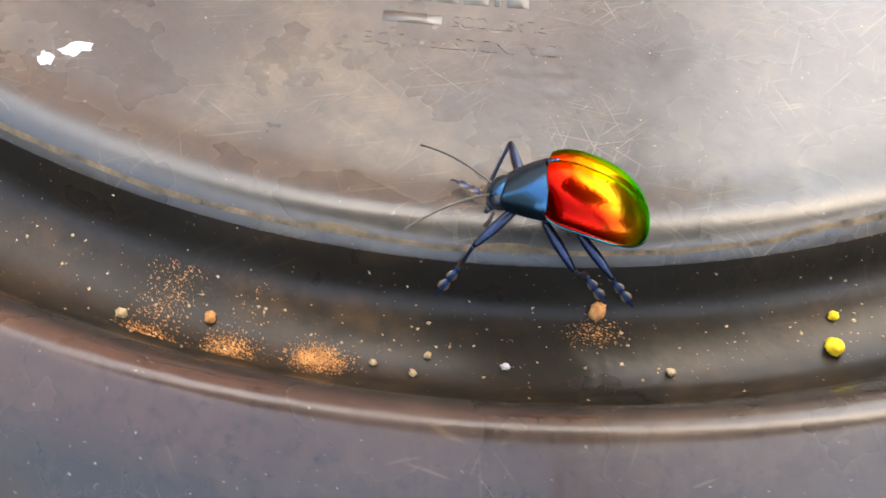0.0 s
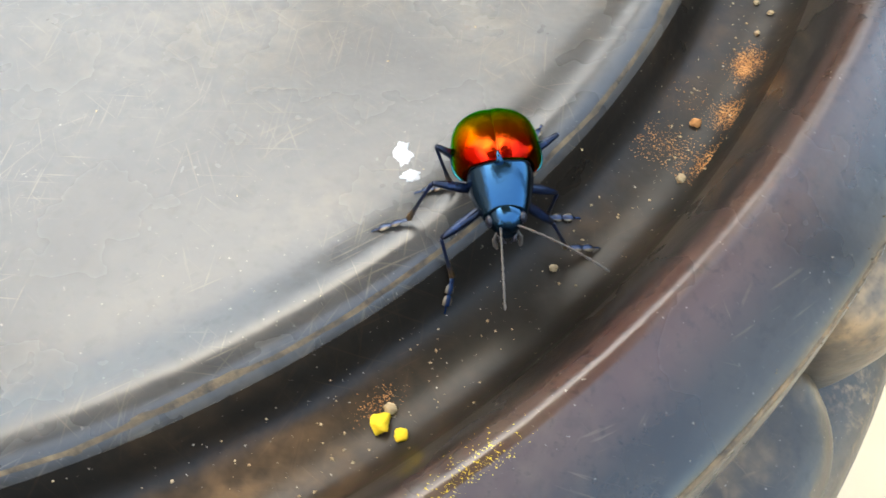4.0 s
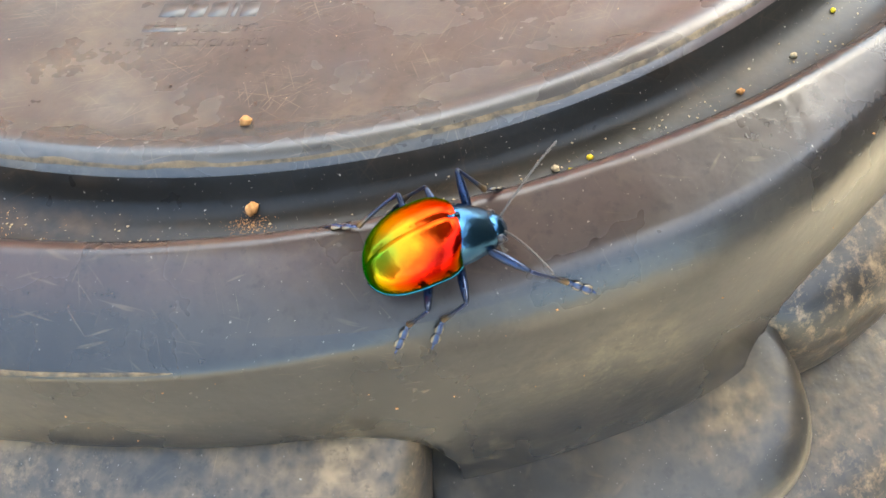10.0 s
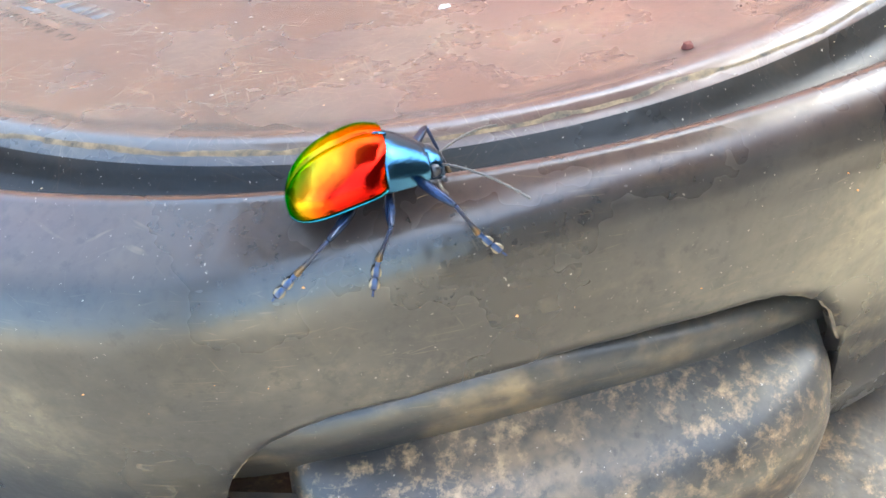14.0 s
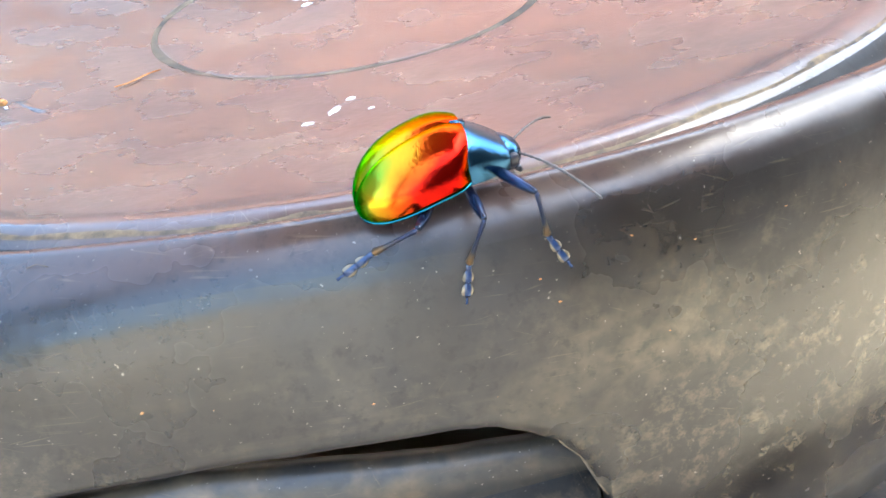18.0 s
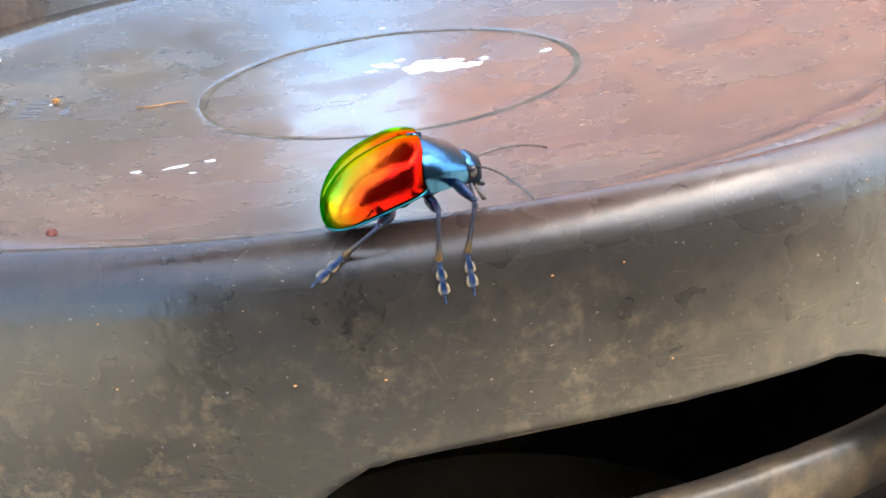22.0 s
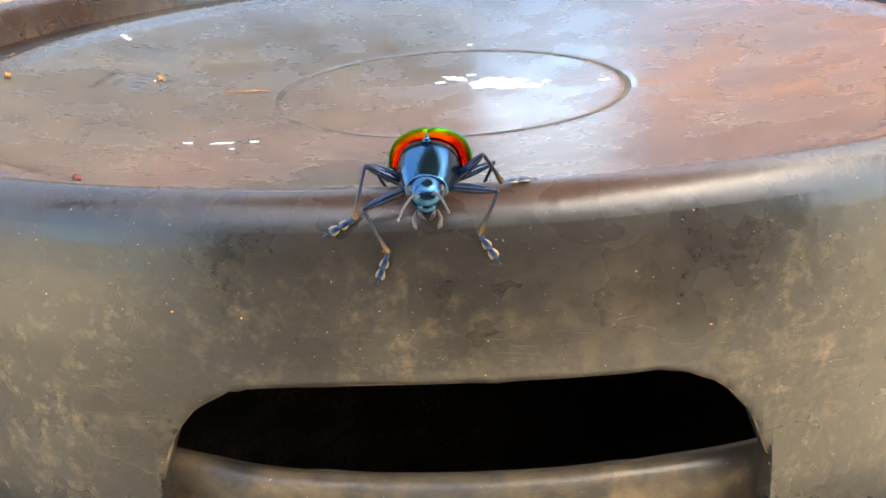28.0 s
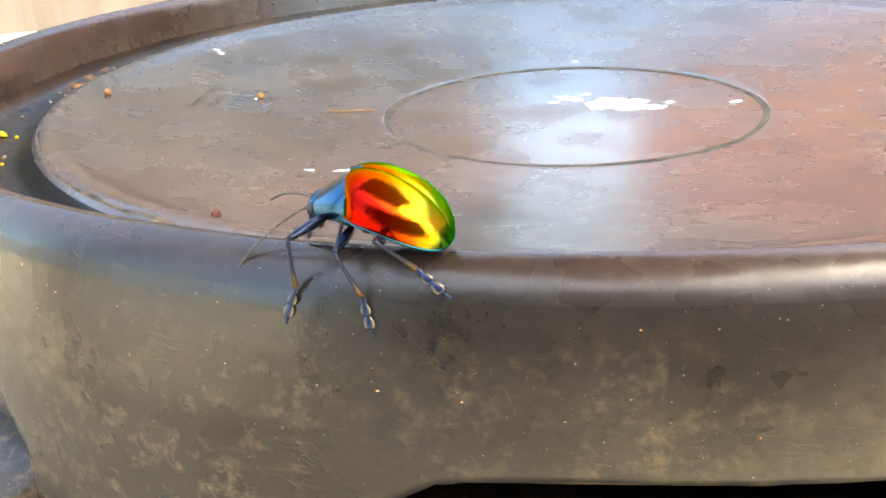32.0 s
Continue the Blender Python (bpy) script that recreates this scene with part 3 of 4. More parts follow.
grains("soil_grains", "scattered tan grains of soil in the groove", CRUMB["tan"], 1300, in_groove, 0.04, 0.24)
grains("dust_grains", "sparse pale grains of dust on the base", CRUMB["tan"], 260, on_plate, 0.06, 0.22)
for cx, cy, n in ((-126.2, 13.4, 2600), (-126.0, 21.2, 1500), (-125.6, 28.6, 1300), (-121.5, -11.4, 500), (-104.6, 66.0, 300)):
    grains("rust_dust", "patch of loose orange soil dust in the groove", CRUMB["orange"], n, near(cx * 0.985, cy * 0.985, 0.7, 1.3), 0.02, 0.11)


def on_side():
    az, z = rng.uniform(130, 290), rng.uniform(-7, 9.5)
    r = side_radius(((az + 180) % 360) - 180, z)
    return r * math.cos(radians(az)), r * math.sin(radians(az)), z


grains("dust_flecks", "tiny tan flecks of dust stuck to the tub's side", M_LIP, 110, on_side, 0.02, 0.09)
grains("dirt_flecks", "small rusty brown chips stuck to the tub's side", CRUMB["orange"], 90, on_side, 0.06, 0.26)

def on_crest():
    az, r = radians(rng.gauss(148.3, 0.9)), rng.gauss(132.9, 0.9)
    r = min(max(r, 130.5), 134.5)
    return r * math.cos(az), r * math.sin(az), top_z(min(r, 136))


grains("pollen_dust", "dull yellow pollen powder smeared on the rim", CRUMB["yellow"], 420, on_crest, 0.02, 0.09)


def on_edge():
    az, z = rng.gauss(171, 5.5), rng.gauss(5.6, 1.3)
    r = side_radius(((az + 180) % 360) - 180, min(z, 9))
    return r * math.cos(radians(az)), r * math.sin(radians(az)), min(z, 9)


grains("edge_chips", "rusty brown chips along the worn rim edge", M_DIRT, 90, on_edge, 0.08, 0.34)

# worn tan edge where the shoulder turns down
bm = bmesh.new()
edge = []
for k in range(90):
    az = 138 + 0.7 * k
    z = 5.0 + 0.35 * noise.noise((az * 0.07, 0.0, 3.0)) + 1.0 * smooth01(178, 200, az)
    r = side_radius((az + 180) % 360 - 180, z)
    edge.append(Vector(((r - 0.28) * math.cos(radians(az)), (r - 0.28) * math.sin(radians(az)), z)) * MM)
tube(bm, edge, [(0.34 + 0.3 * noise.noise((k * 0.23, 1.0, 0.0))) * MM * smooth01(0, 12, k) * smooth01(78, 56, k) + 0.02 * MM for k in range(90)], 8)
part("worn_edge", bm, M_LIP, tub, "tan worn edge of the rim")

# a round moulding mark and a pale hair on the rim
bm = bmesh.new()
base = Vector((math.cos(radians(-88.0)), math.sin(radians(-88.0)), 0))
side_dir, up_dir = base.cross(Vector((0, 0, 1))).normalized(), (base * -0.62 + Vector((0, 0, 0.78))).normalized()
ring = [(base * 134.75 + Vector((0, 0, 9.05)) + (side_dir * math.cos(radians(15 * k)) + up_dir * math.sin(radians(15 * k))) * 1.15) * MM for k in range(25)]
tube(bm, ring, [0.05 * MM] * 25, 6)
part("mould_mark", bm, M_RIM, tub, "small round moulding mark")
bm = bmesh.new()
hair = []
for k in range(9):
    az = radians(-140.75 + 0.1 * k)
    zz = 9.75 + 0.2 * math.cos((k - 4) * 0.5)
    hair.append(Vector((134.2 * math.cos(az), 134.2 * math.sin(az), zz + 0.1)) * MM)
tube(bm, hair, [0.03 * MM] * 9, 6)
tagged(part("hair", bm, M_LIP), "short pale curved hair lying on the rim", "hair")

# ---- surroundings ----
m, nt, b = material("pale_concrete")
co = coords(nt)
c1 = ramp(nt, noise_tex(nt, co, 6, 8, 0.6), [(0.3, (0.42, 0.35, 0.24)), (0.7, (0.54, 0.46, 0.33))])
nt.links.new(c1, b.inputs["Base Color"])
b.inputs["Roughness"].default_value = 0.9
ground = mesh_object("ground", [(-60, -60, -0.3), (60, -60, -0.3), (60, 60, -0.3), (-60, 60, -0.3)], [(0, 1, 2, 3)], m, smooth=False)
tagged(ground, "pale sandy concrete ground under the tubs", "ground", kind="structure")

m, nt, b = material("red_clay_wall", (0.32, 0.13, 0.08), 0.9)
nt.links.new(ramp(nt, noise_tex(nt, coords(nt), 3, 6), [(0.3, (0.40, 0.20, 0.14)), (0.7, (0.5, 0.28, 0.21))]), b.inputs["Base Color"])
bm = bmesh.new()
bmesh.ops.create_cube(bm, size=1)
bmesh.ops.scale(bm, vec=(9.4, 0.2, 3.6), verts=bm.verts)
wall = part("wall_far", bm, m, smooth=False)
wall.matrix_world = pose(3.44, 3.06, 1.5, 0, 0, -62)
tagged(wall, "plain reddish clay house wall across the yard", "wall", kind="structure")

# unseen boards, added to block sun and sky and give dark reflections
m, nt, b = material("added_brown_boards", (0.1, 0.075, 0.055), 0.85)
nt.links.new(ramp(nt, noise_tex(nt, coords(nt), 5, 8, 0.65, (1, 1, 0.1)), [(0.3, (0.06, 0.05, 0.043)), (0.7, (0.14, 0.115, 0.095))]), b.inputs["Base Color"])
for name, label, size, at in (("wall_north", "unseen dark brown board wall, added to darken reflections", (3.0, 0.12, 1.8), (-1.35, 2.3, 0.6, 0, 0, 20)),
                              ("wall_south", "unseen dark brown board fence, added to darken the tubs' south side", (2.5, 0.1, 1.2), (0.25, -1.32, 0.32, 0, 0, 0)),
                              ("ceiling", "unseen dark board roof, added to shade the tubs", (1.5, 1.5, 0.06), (0.17, -0.28, 1.53, 0, 0, 45)),
                              ("post_1", "unseen dark wooden post under the added roof", (0.08, 0.08, 1.8), (-0.81, -0.28, 0.6, 0, 0, 45)),
                              ("post_2", "unseen dark wooden post under the added roof", (0.08, 0.08, 1.8), (0.17, -1.2, 0.6, 0, 0, 45)),
                              ("post_3", "unseen dark wooden post under the added roof", (0.08, 0.08, 1.8), (1.15, -0.28, 0.6, 0, 0, 45))):
    bm = bmesh.new()
    bmesh.ops.create_cube(bm, size=1)
    bmesh.ops.scale(bm, vec=size, verts=bm.verts)
    wall = part(name, bm, m, smooth=False)
    wall.matrix_world = pose(*at)
    tagged(wall, label, name.split("_")[0], kind="structure")

# ---- beetle ----
BUG_ROWS = [
    (0, -0.11325, -0.00698, 0.00356, 23.02, 6.55, 81.83),
    (0.5, -0.11294, 0.00398, 0.00380, 25.78, 6.48, 70.22),
    (1, -0.11119, 0.01444, 0.00362, 26.62, 0.09, 69.46),
    (1.5, -0.11083, 0.02742, 0.00318, 30.46, 4.41, 69.12),
    (2, -0.10817, 0.03478, 0.00308, 24.31, 3.70, 59.27),
    (2.5, -0.10081, 0.04179, 0.00350, 26.41, -0.64, 50.97),
    (3, -0.09806, 0.04736, 0.00349, 24.12, -1.40, 33.35),
    (3.5, -0.10014, 0.04449, 0.00264, 9.77, -10.81, 90.17),
    (4, -0.10527, 0.04299, 0.00241, 7.95, -5.89, 118.60),
    (4.5, -0.10867, 0.04236, 0.00118, 1.00, -0.95, 147.81),
    (6.5, -0.12815, 0.03757, 0.01049, -26.00, -1.32, -123.12),
    (7, -0.13584, 0.02916, 0.01047, -9.79, 3.07, -120.63),
    (7.5, -0.13600, 0.01695, 0.01081, -10.43, 1.57, -102.87),
    (8, -0.13760, 0.00517, 0.01038, -6.12, 0.06, -91.71),
    (8.5, -0.13708, -0.00712, 0.01051, -10.12, 1.33, -90.51),
    (9, -0.13631, -0.01827, 0.01032, 0.25, 2.53, -80.89),
    (9.5, -0.13409, -0.02435, 0.01040, 4.12, 4.49, -74.46),
    (10, -0.13300, -0.03554, 0.01010, 2.95, 2.85, -68.86),
    (10.5, -0.13108, -0.04481, 0.01008, 5.28, 4.00, -64.08),
    (11, -0.12816, -0.05210, 0.00978, 11.74, 5.33, -59.86),
    (11.5, -0.12505, -0.05814, 0.00957, 13.94, 4.24, -54.64),
    (12, -0.12045, -0.06173, 0.01011, 6.13, 1.77, -47.82),
    (12.5, -0.11801, -0.06894, 0.00963, 6.61, 0.69, -53.82),
    (13, -0.11458, -0.07528, 0.00950, 8.29, -0.01, -47.55),
    (13.5, -0.11023, -0.07834, 0.01006, 2.71, 1.65, -42.10),
    (14, -0.10627, -0.08175, 0.01031, -1.19, 2.22, -42.12),
    (14.5, -0.10271, -0.08545, 0.01048, -0.52, 0.98, -42.26),
    (15, -0.09457, -0.09351, 0.01032, 2.04, 0.77, -41.42),
    (15.5, -0.08910, -0.09742, 0.01080, 3.65, 0.26, -33.15),
    (17.5, -0.08419, -0.10309, 0.00951, 8.92, 0.90, -31.40),
    (18, -0.07838, -0.10684, 0.01013, 11.45, 0.85, -27.42),
    (18.5, -0.07030, -0.11235, 0.01020, 11.82, 0.75, -18.91),
    (19, -0.06401, -0.11583, 0.01025, 5.19, 1.77, -16.43),
    (19.5, -0.05990, -0.11828, 0.01020, 6.65, 2.82, -17.87),
    (20, -0.05559, -0.12059, 0.01041, 8.19, 0.91, -14.36),
    (20.5, -0.04619, -0.12444, 0.01086, 9.52, -2.06, -11.91),
    (21, -0.03690, -0.12840, 0.01032, 9.14, -1.42, -7.04),
    (21.5, -0.02647, -0.12949, 0.01159, 12.15, -0.60, -4.58),
    (22, -0.01780, -0.13047, 0.01094, 10.53, -2.94, 0.98),
    (22.5, -0.01156, -0.13110, 0.01087, 8.95, -3.68, 9.38),
    (23, -0.00674, -0.13136, 0.01100, 7.98, -6.73, 18.20),
    (23.5, -0.00576, -0.13205, 0.01069, 12.71, -8.75, 27.00),
    (24, -0.00573, -0.13220, 0.01016, 12.49, -8.63, 11.37),
    (24.5, -0.00382, -0.13465, 0.00888, -1.44, 1.71, -19.38),
    (25, -0.00230, -0.13400, 0.00926, -0.99, 4.23, -26.63),
    (25.5, -0.00149, -0.13434, 0.00897, 2.75, 7.13, -21.27),
    (27.5, -0.00283, -0.13419, 0.00955, 0.24, 1.70, -73.55),
    (28, -0.00248, -0.13409, 0.00957, -0.08, 1.72, -93.25),
    (28.5, -0.00251, -0.13441, 0.00933, -1.22, 0.47, -113.38),
    (29, -0.00338, -0.13379, 0.00920, -3.62, 1.09, -137.63),
    (29.5, -0.00516, -0.13259, 0.00977, -2.17, -4.32, -160.51),
    (30, -0.00898, -0.13119, 0.01068, -4.78, -4.28, 167.33),
    (30.5, -0.01366, -0.13095, 0.01078, -5.58, -4.10, 164.02),
    (31, -0.01801, -0.13056, 0.01076, -6.21, -3.67, 157.91),
    (31.5, -0.02366, -0.12984, 0.01074, -3.13, -2.63, 159.61),
    (32, -0.02942, -0.12883, 0.01073, -3.10, -2.59, 160.00),
]

def shell(name, base, rough, grain, metal=1.0):
    m, nt, b = material(name, base, rough, metal)
    co = coords(nt)
    bump(nt, b, noise_tex(nt, co, grain, 4, 0.6), 0.5, 0.00006)
    return m, nt, b


M_ELYTRA, nt, b = shell("painted_iridescence_shell", (0.9, 0.2, 0.03), 0.12, 2800)
b.inputs["Specular Tint"].default_value = (0.12, 1.0, 0.2, 1)
sep = nt.nodes.new("ShaderNodeSeparateXYZ")
nt.links.new(coords(nt), sep.inputs[0])
# iridescent sheen painted into the colour: greener on upward faces and to the rear
rear = maths(nt, "MULTIPLY", maths(nt, "MAXIMUM", maths(nt, "SUBTRACT", 0.0030, sep.outputs[0]), 0.0), 1 / 0.0105)
rear = maths(nt, "MULTIPLY", maths(nt, "POWER", rear, 1.7), 0.62)
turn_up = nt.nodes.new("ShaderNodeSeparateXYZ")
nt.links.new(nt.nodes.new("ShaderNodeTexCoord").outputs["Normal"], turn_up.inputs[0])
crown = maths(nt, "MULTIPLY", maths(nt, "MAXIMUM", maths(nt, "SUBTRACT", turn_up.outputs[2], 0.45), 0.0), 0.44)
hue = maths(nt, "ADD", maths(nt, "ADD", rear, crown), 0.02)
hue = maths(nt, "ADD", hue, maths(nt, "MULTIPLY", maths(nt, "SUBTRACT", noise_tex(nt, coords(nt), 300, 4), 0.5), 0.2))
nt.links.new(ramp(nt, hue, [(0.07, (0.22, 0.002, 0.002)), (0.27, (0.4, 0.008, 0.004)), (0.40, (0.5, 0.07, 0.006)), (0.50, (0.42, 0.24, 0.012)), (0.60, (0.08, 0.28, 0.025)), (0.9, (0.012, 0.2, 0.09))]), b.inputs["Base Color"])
M_BLUE, nt, b = shell("dark_blue_cuticle", (0.026, 0.075, 0.14), 0.16, 3000)
M_EDGE, nt, b = material("blue_green_edge", (0.015, 0.12, 0.15), 0.25, 1.0)
M_LEG, nt, b = material("blue_black_leg", (0.012, 0.025, 0.075), 0.25, 0.6)
nt.links.new(ramp(nt, noise_tex(nt, coords(nt), 500, 3), [(0.35, (0.005, 0.007, 0.013)), (0.65, (0.012, 0.024, 0.06))]), b.inputs["Base Color"])
M_TARSUS, nt, b = material("blue_foot_with_pale_pads", (0.03, 0.09, 0.26), 0.25, 0.3)
sep = nt.nodes.new("ShaderNodeSeparateXYZ")
nt.links.new(coords(nt), sep.inputs[0])
wide = maths(nt, "MULTIPLY", maths(nt, "ABSOLUTE", sep.outputs[1]), 1 / 0.0005)
nt.links.new(ramp(nt, wide, [(0.0, (0.006, 0.02, 0.07)), (0.42, (0.012, 0.03, 0.07)), (0.58, (0.13, 0.1, 0.065)), (1.0, (0.2, 0.165, 0.11))]), b.inputs["Base Color"])
M_SHIN, nt, b = material("blue_and_brown_shin", (0.012, 0.025, 0.075), 0.28, 0.35)
sep = nt.nodes.new("ShaderNodeSeparateXYZ")
nt.links.new(coords(nt), sep.inputs[0])
low = maths(nt, "ADD", maths(nt, "MULTIPLY", sep.outputs[0], 1 / 0.0054), maths(nt, "MULTIPLY", maths(nt, "SUBTRACT", noise_tex(nt, coords(nt), 700, 3), 0.5), 0.5))
nt.links.new(ramp(nt, low, [(0.3, (0.008, 0.015, 0.045)), (0.65, (0.02, 0.024, 0.035)), (0.9, (0.11, 0.065, 0.025))]), b.inputs["Base Color"])
M_BLACK, nt, b = material("black_cuticle", (0.012, 0.012, 0.018), 0.3)
M_FEELER, nt, b = material("brown_black_feeler", (0.06, 0.05, 0.04), 0.5)

G = 1.14 * MM
beetle = empty("beetle", label="iridescent red, gold and green leaf beetle with dark blue forebody", category="beetle")


# the wing-cases slope down to the rear, the forebody is bent down in front
T_REAR = Matrix.Translation((2.3 * G, 0, 3.2 * G)) @ Matrix.Rotation(radians(-17), 4, "Y") @ Matrix.Translation((-2.4 * G, 0, -1.25 * G))
T_FORE = Matrix.Translation((1.35 * G, 0, 5.5 * G)) @ Matrix.Rotation(radians(6), 4, "Y") @ Matrix.Translation((-2.5 * G, 0, -5.75 * G))


def el_w(s):
    if s < 0.38:
        return 3.55 * (1 - 0.22 * ((0.38 - s) / 0.38) ** 3)
    return 3.55 * max(0, 1 - ((s - 0.38) / 0.62) ** 2.5) ** 0.5


def el_top(s):
    if s < 0.36:
        return 4.8 - 0.75 * ((0.36 - s) / 0.36) ** 3
    return 1.3 + 3.5 * max(0, 1 - ((s - 0.36) / 0.64) ** 2.3) ** 0.62


def el_margin(s):
    return 1.25 + 0.3 * max(0, 0.5 - s) ** 1.5 + 0.5 * math.sin(math.pi * s)


def el_point(s, v, side, lift=0.0):
    th = radians(90 * v)
    front = -1.1 * math.sin(th) ** 3 * (1 - s) ** 4
    y = (el_w(s) + lift) * math.sin(th) ** 0.92 + 0.015
    z = el_margin(s) + (el_top(s) - el_margin(s) + lift) * math.cos(th) ** 0.8 - 0.10 * math.exp(-((v / 0.035) ** 2))
    z += 0.14 * math.exp(-(((s - 0.07) / 0.09) ** 2) - (((v - 0.62) / 0.14) ** 2))
    return T_REAR @ Vector(((2.4 - 8.9 * s + front) * G, side * y * G, z * G))


for side in (1, -1):
    verts, faces, ns, nv = [], [], 44, 30
    ss = [(1 - math.cos(math.pi * i / ns)) / 2 for i in range(ns + 1)]
    for layer, lift in ((0, 0.0), (1, -0.22)):
        for s in ss:
            for j in range(nv + 1):
                verts.append(el_point(s, (j / nv), side, lift))
    n1 = (ns + 1) * (nv + 1)
    for i in range(ns):
        for j in range(nv):
            k = i * (nv + 1) + j
            q = (k, k + 1, k + nv + 2, k + nv + 1)
            faces.append(q if side > 0 else q[::-1])
    for j in range(nv):
        faces.append((j, j + 1, n1 + j + 1, n1 + j))
    for i in range(ns):
        k = i * (nv + 1) + nv
        faces.append((k, k + nv + 1, n1 + k + nv + 1, n1 + k))
    hub = len(verts)
    verts.append(T_REAR @ Vector((1.7 * G, side * 1.4 * G, 2.6 * G)))
    for j in range(nv):
        faces.append((n1 + j, n1 + j + 1, hub))
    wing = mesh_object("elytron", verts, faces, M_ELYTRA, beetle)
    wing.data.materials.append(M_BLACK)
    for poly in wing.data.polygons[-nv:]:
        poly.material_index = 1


for side in (1, -1):
    bm = bmesh.new()
    tube(bm, [el_point(s, 1.0, side, 0.03) for s in np.linspace(0.02, 0.99, 40)], [0.09 * G] * 40)
    part("elytron_edge", bm, M_EDGE, beetle, "blue-green shell edge")
bm = bmesh.new()
tube(bm, [Vector((1.6 * G, 0, 5.5 * G)), Vector((0.8 * G, 0, 5.98 * G))], [0.42 * G, 0.08 * G], 10)
part("scutellum", bm, M_BLUE, beetle)

# pronotum: a domed shield
verts, faces, ns, nv = [], [], 22, 36
for i in range(ns + 1):
    s = i / ns
    w = 2.75 * (1 - 0.03 * (1 - s) - 0.38 * s ** 1.8)
    top, low = 5.75 - 1.5 * s ** 1.5, 2.7 + 0.05 * s
    k = 1.0 if 0 < i < ns else 0.965
    for j in range(nv + 1):
        th = math.pi * (j / nv - 0.5)
        x = 2.4 + 3.4 * s - 0.25 * math.cos(th) ** 2 * (1 - s) ** 4 + 0.25 * math.sin(th) ** 2 * s ** 4
        verts.append(T_FORE @ Vector((x * G, k * w * math.sin(th) * G, (low + (top - low) * max(0, math.cos(th)) ** 0.75 * k) * G)))
for i in range(ns):
    for j in range(nv):
        k = i * (nv + 1) + j
        faces.append((k, k + nv + 1, k + nv + 2, k + 1))
a = len(verts)
verts += [T_FORE @ Vector((2.7 * G, 0, 2.4 * G)), T_FORE @ Vector((5.4 * G, 0, 2.5 * G))]
for j in range(nv):
    faces.append((j, j + 1, a))
    faces.append((ns * (nv + 1) + j + 1, ns * (nv + 1) + j, a + 1))
mesh_object("pronotum", verts, faces, M_BLUE, beetle, label="dark blue metallic pronotum")

bm = bmesh.new()
ball(bm, (6.0 * G, 0, 2.95 * G), (1.45 * G, 1.45 * G, 1.2 * G), Matrix.Rotation(radians(38), 4, "Y"), 24, 16)
ball(bm, (6.75 * G, 0, 2.2 * G), (0.75 * G, 0.85 * G, 0.6 * G), Matrix.Rotation(radians(55), 4, "Y"))
bm.transform(T_FORE)
head = part("head", bm, M_BLUE, beetle, "dark blue metallic head")
for side in (1, -1):
    bm = bmesh.new()
    ball(bm, (6.25 * G, side * 1.25 * G, 3.1 * G), (0.5 * G, 0.36 * G, 0.58 * G))
    bm.transform(T_FORE)
    part("eye", bm, M_BLACK, head, "glossy black eye")
    bm = bmesh.new()
    tube(bm, [(7.0 * G, side * 0.55 * G, 1.9 * G), (7.35 * G, side * 0.5 * G, 1.5 * G), (7.4 * G, side * 0.15 * G, 1.15 * G)], [0.26 * G, 0.2 * G, 0.07 * G])
    bm.transform(T_FORE)
    part("mandible", bm, M_BLACK, head, "black mandible")
    bm = bmesh.new()
    tube(bm, [(6.7 * G, side * 0.8 * G, 1.7 * G), (7.0 * G, side * 1.1 * G, 1.1 * G), (7.3 * G, side * 1.0 * G, 0.6 * G), (7.5 * G, side * 0.9 * G, 0.45 * G)],
         [0.12 * G, 0.15 * G, 0.2 * G, 0.1 * G])
    bm.transform(T_FORE)
    part("palp", bm, M_FEELER, head)

bm = bmesh.new()
for k in range(5):
    ball(bm, ((-0.6 - 1.15 * k) * G, 0, (1.55 - 0.03 * k) * G), ((1.25) * G, (3.35 - 0.10 * k - 0.09 * k * k) * G, (1.25 - 0.07 * k) * G), None, 24, 12)
bm.transform(T_REAR)
part("abdomen", bm, M_BLACK, beetle, "segmented black abdomen")
bm = bmesh.new()
ball(bm, (1.3 * G, 0, 2.7 * G), (2.4 * G, 2.6 * G, 1.4 * G), None, 24, 14)
ball(bm, (3.3 * G, 0, 2.6 * G), (1.6 * G, 1.9 * G, 0.9 * G), None, 20, 12)
part("thorax", bm, M_BLACK, beetle, "black underside of the thorax")

# antennae, hinged at the head
feelers = []
for side in (1, -1):
    bm = bmesh.new()
    p, pts, radii, r = Vector((0, 0, 0)), [Vector((0, 0, 0))], [0.07 * G], 0.105 * G
    for k in range(11):
        ln = (0.8 if k == 0 else 0.4 if k == 1 else 0.78) * G
        d = Vector((math.cos(radians(3.0 * k)), 0, -math.sin(radians(3.0 * k))))
        pts += [p + d * ln * 0.15, p + d * ln * 0.8, p + d * ln]
        radii += [r * 0.8, r * 1.15, r * 0.55]
        p = p + d * ln
    tube(bm, pts, radii, 7)
    ob = part("antenna", bm, M_FEELER, beetle, "thin beaded antenna")
    feelers.append((ob, side))

# legs: femur, with shin and foot hinged on it
FEM, TIB, TAR = 4.3 * G, 4.7 * G, 3.3 * G
COXA = {"front": (3.3, 1.4, 2.3), "mid": (1.3, 1.5, 1.5), "hind": (-1.3, 1.5, 0.9)}
REST = {"front": (6.0, 5.0), "mid": (0.3, 5.8), "hind": (-5.0, 4.8)}


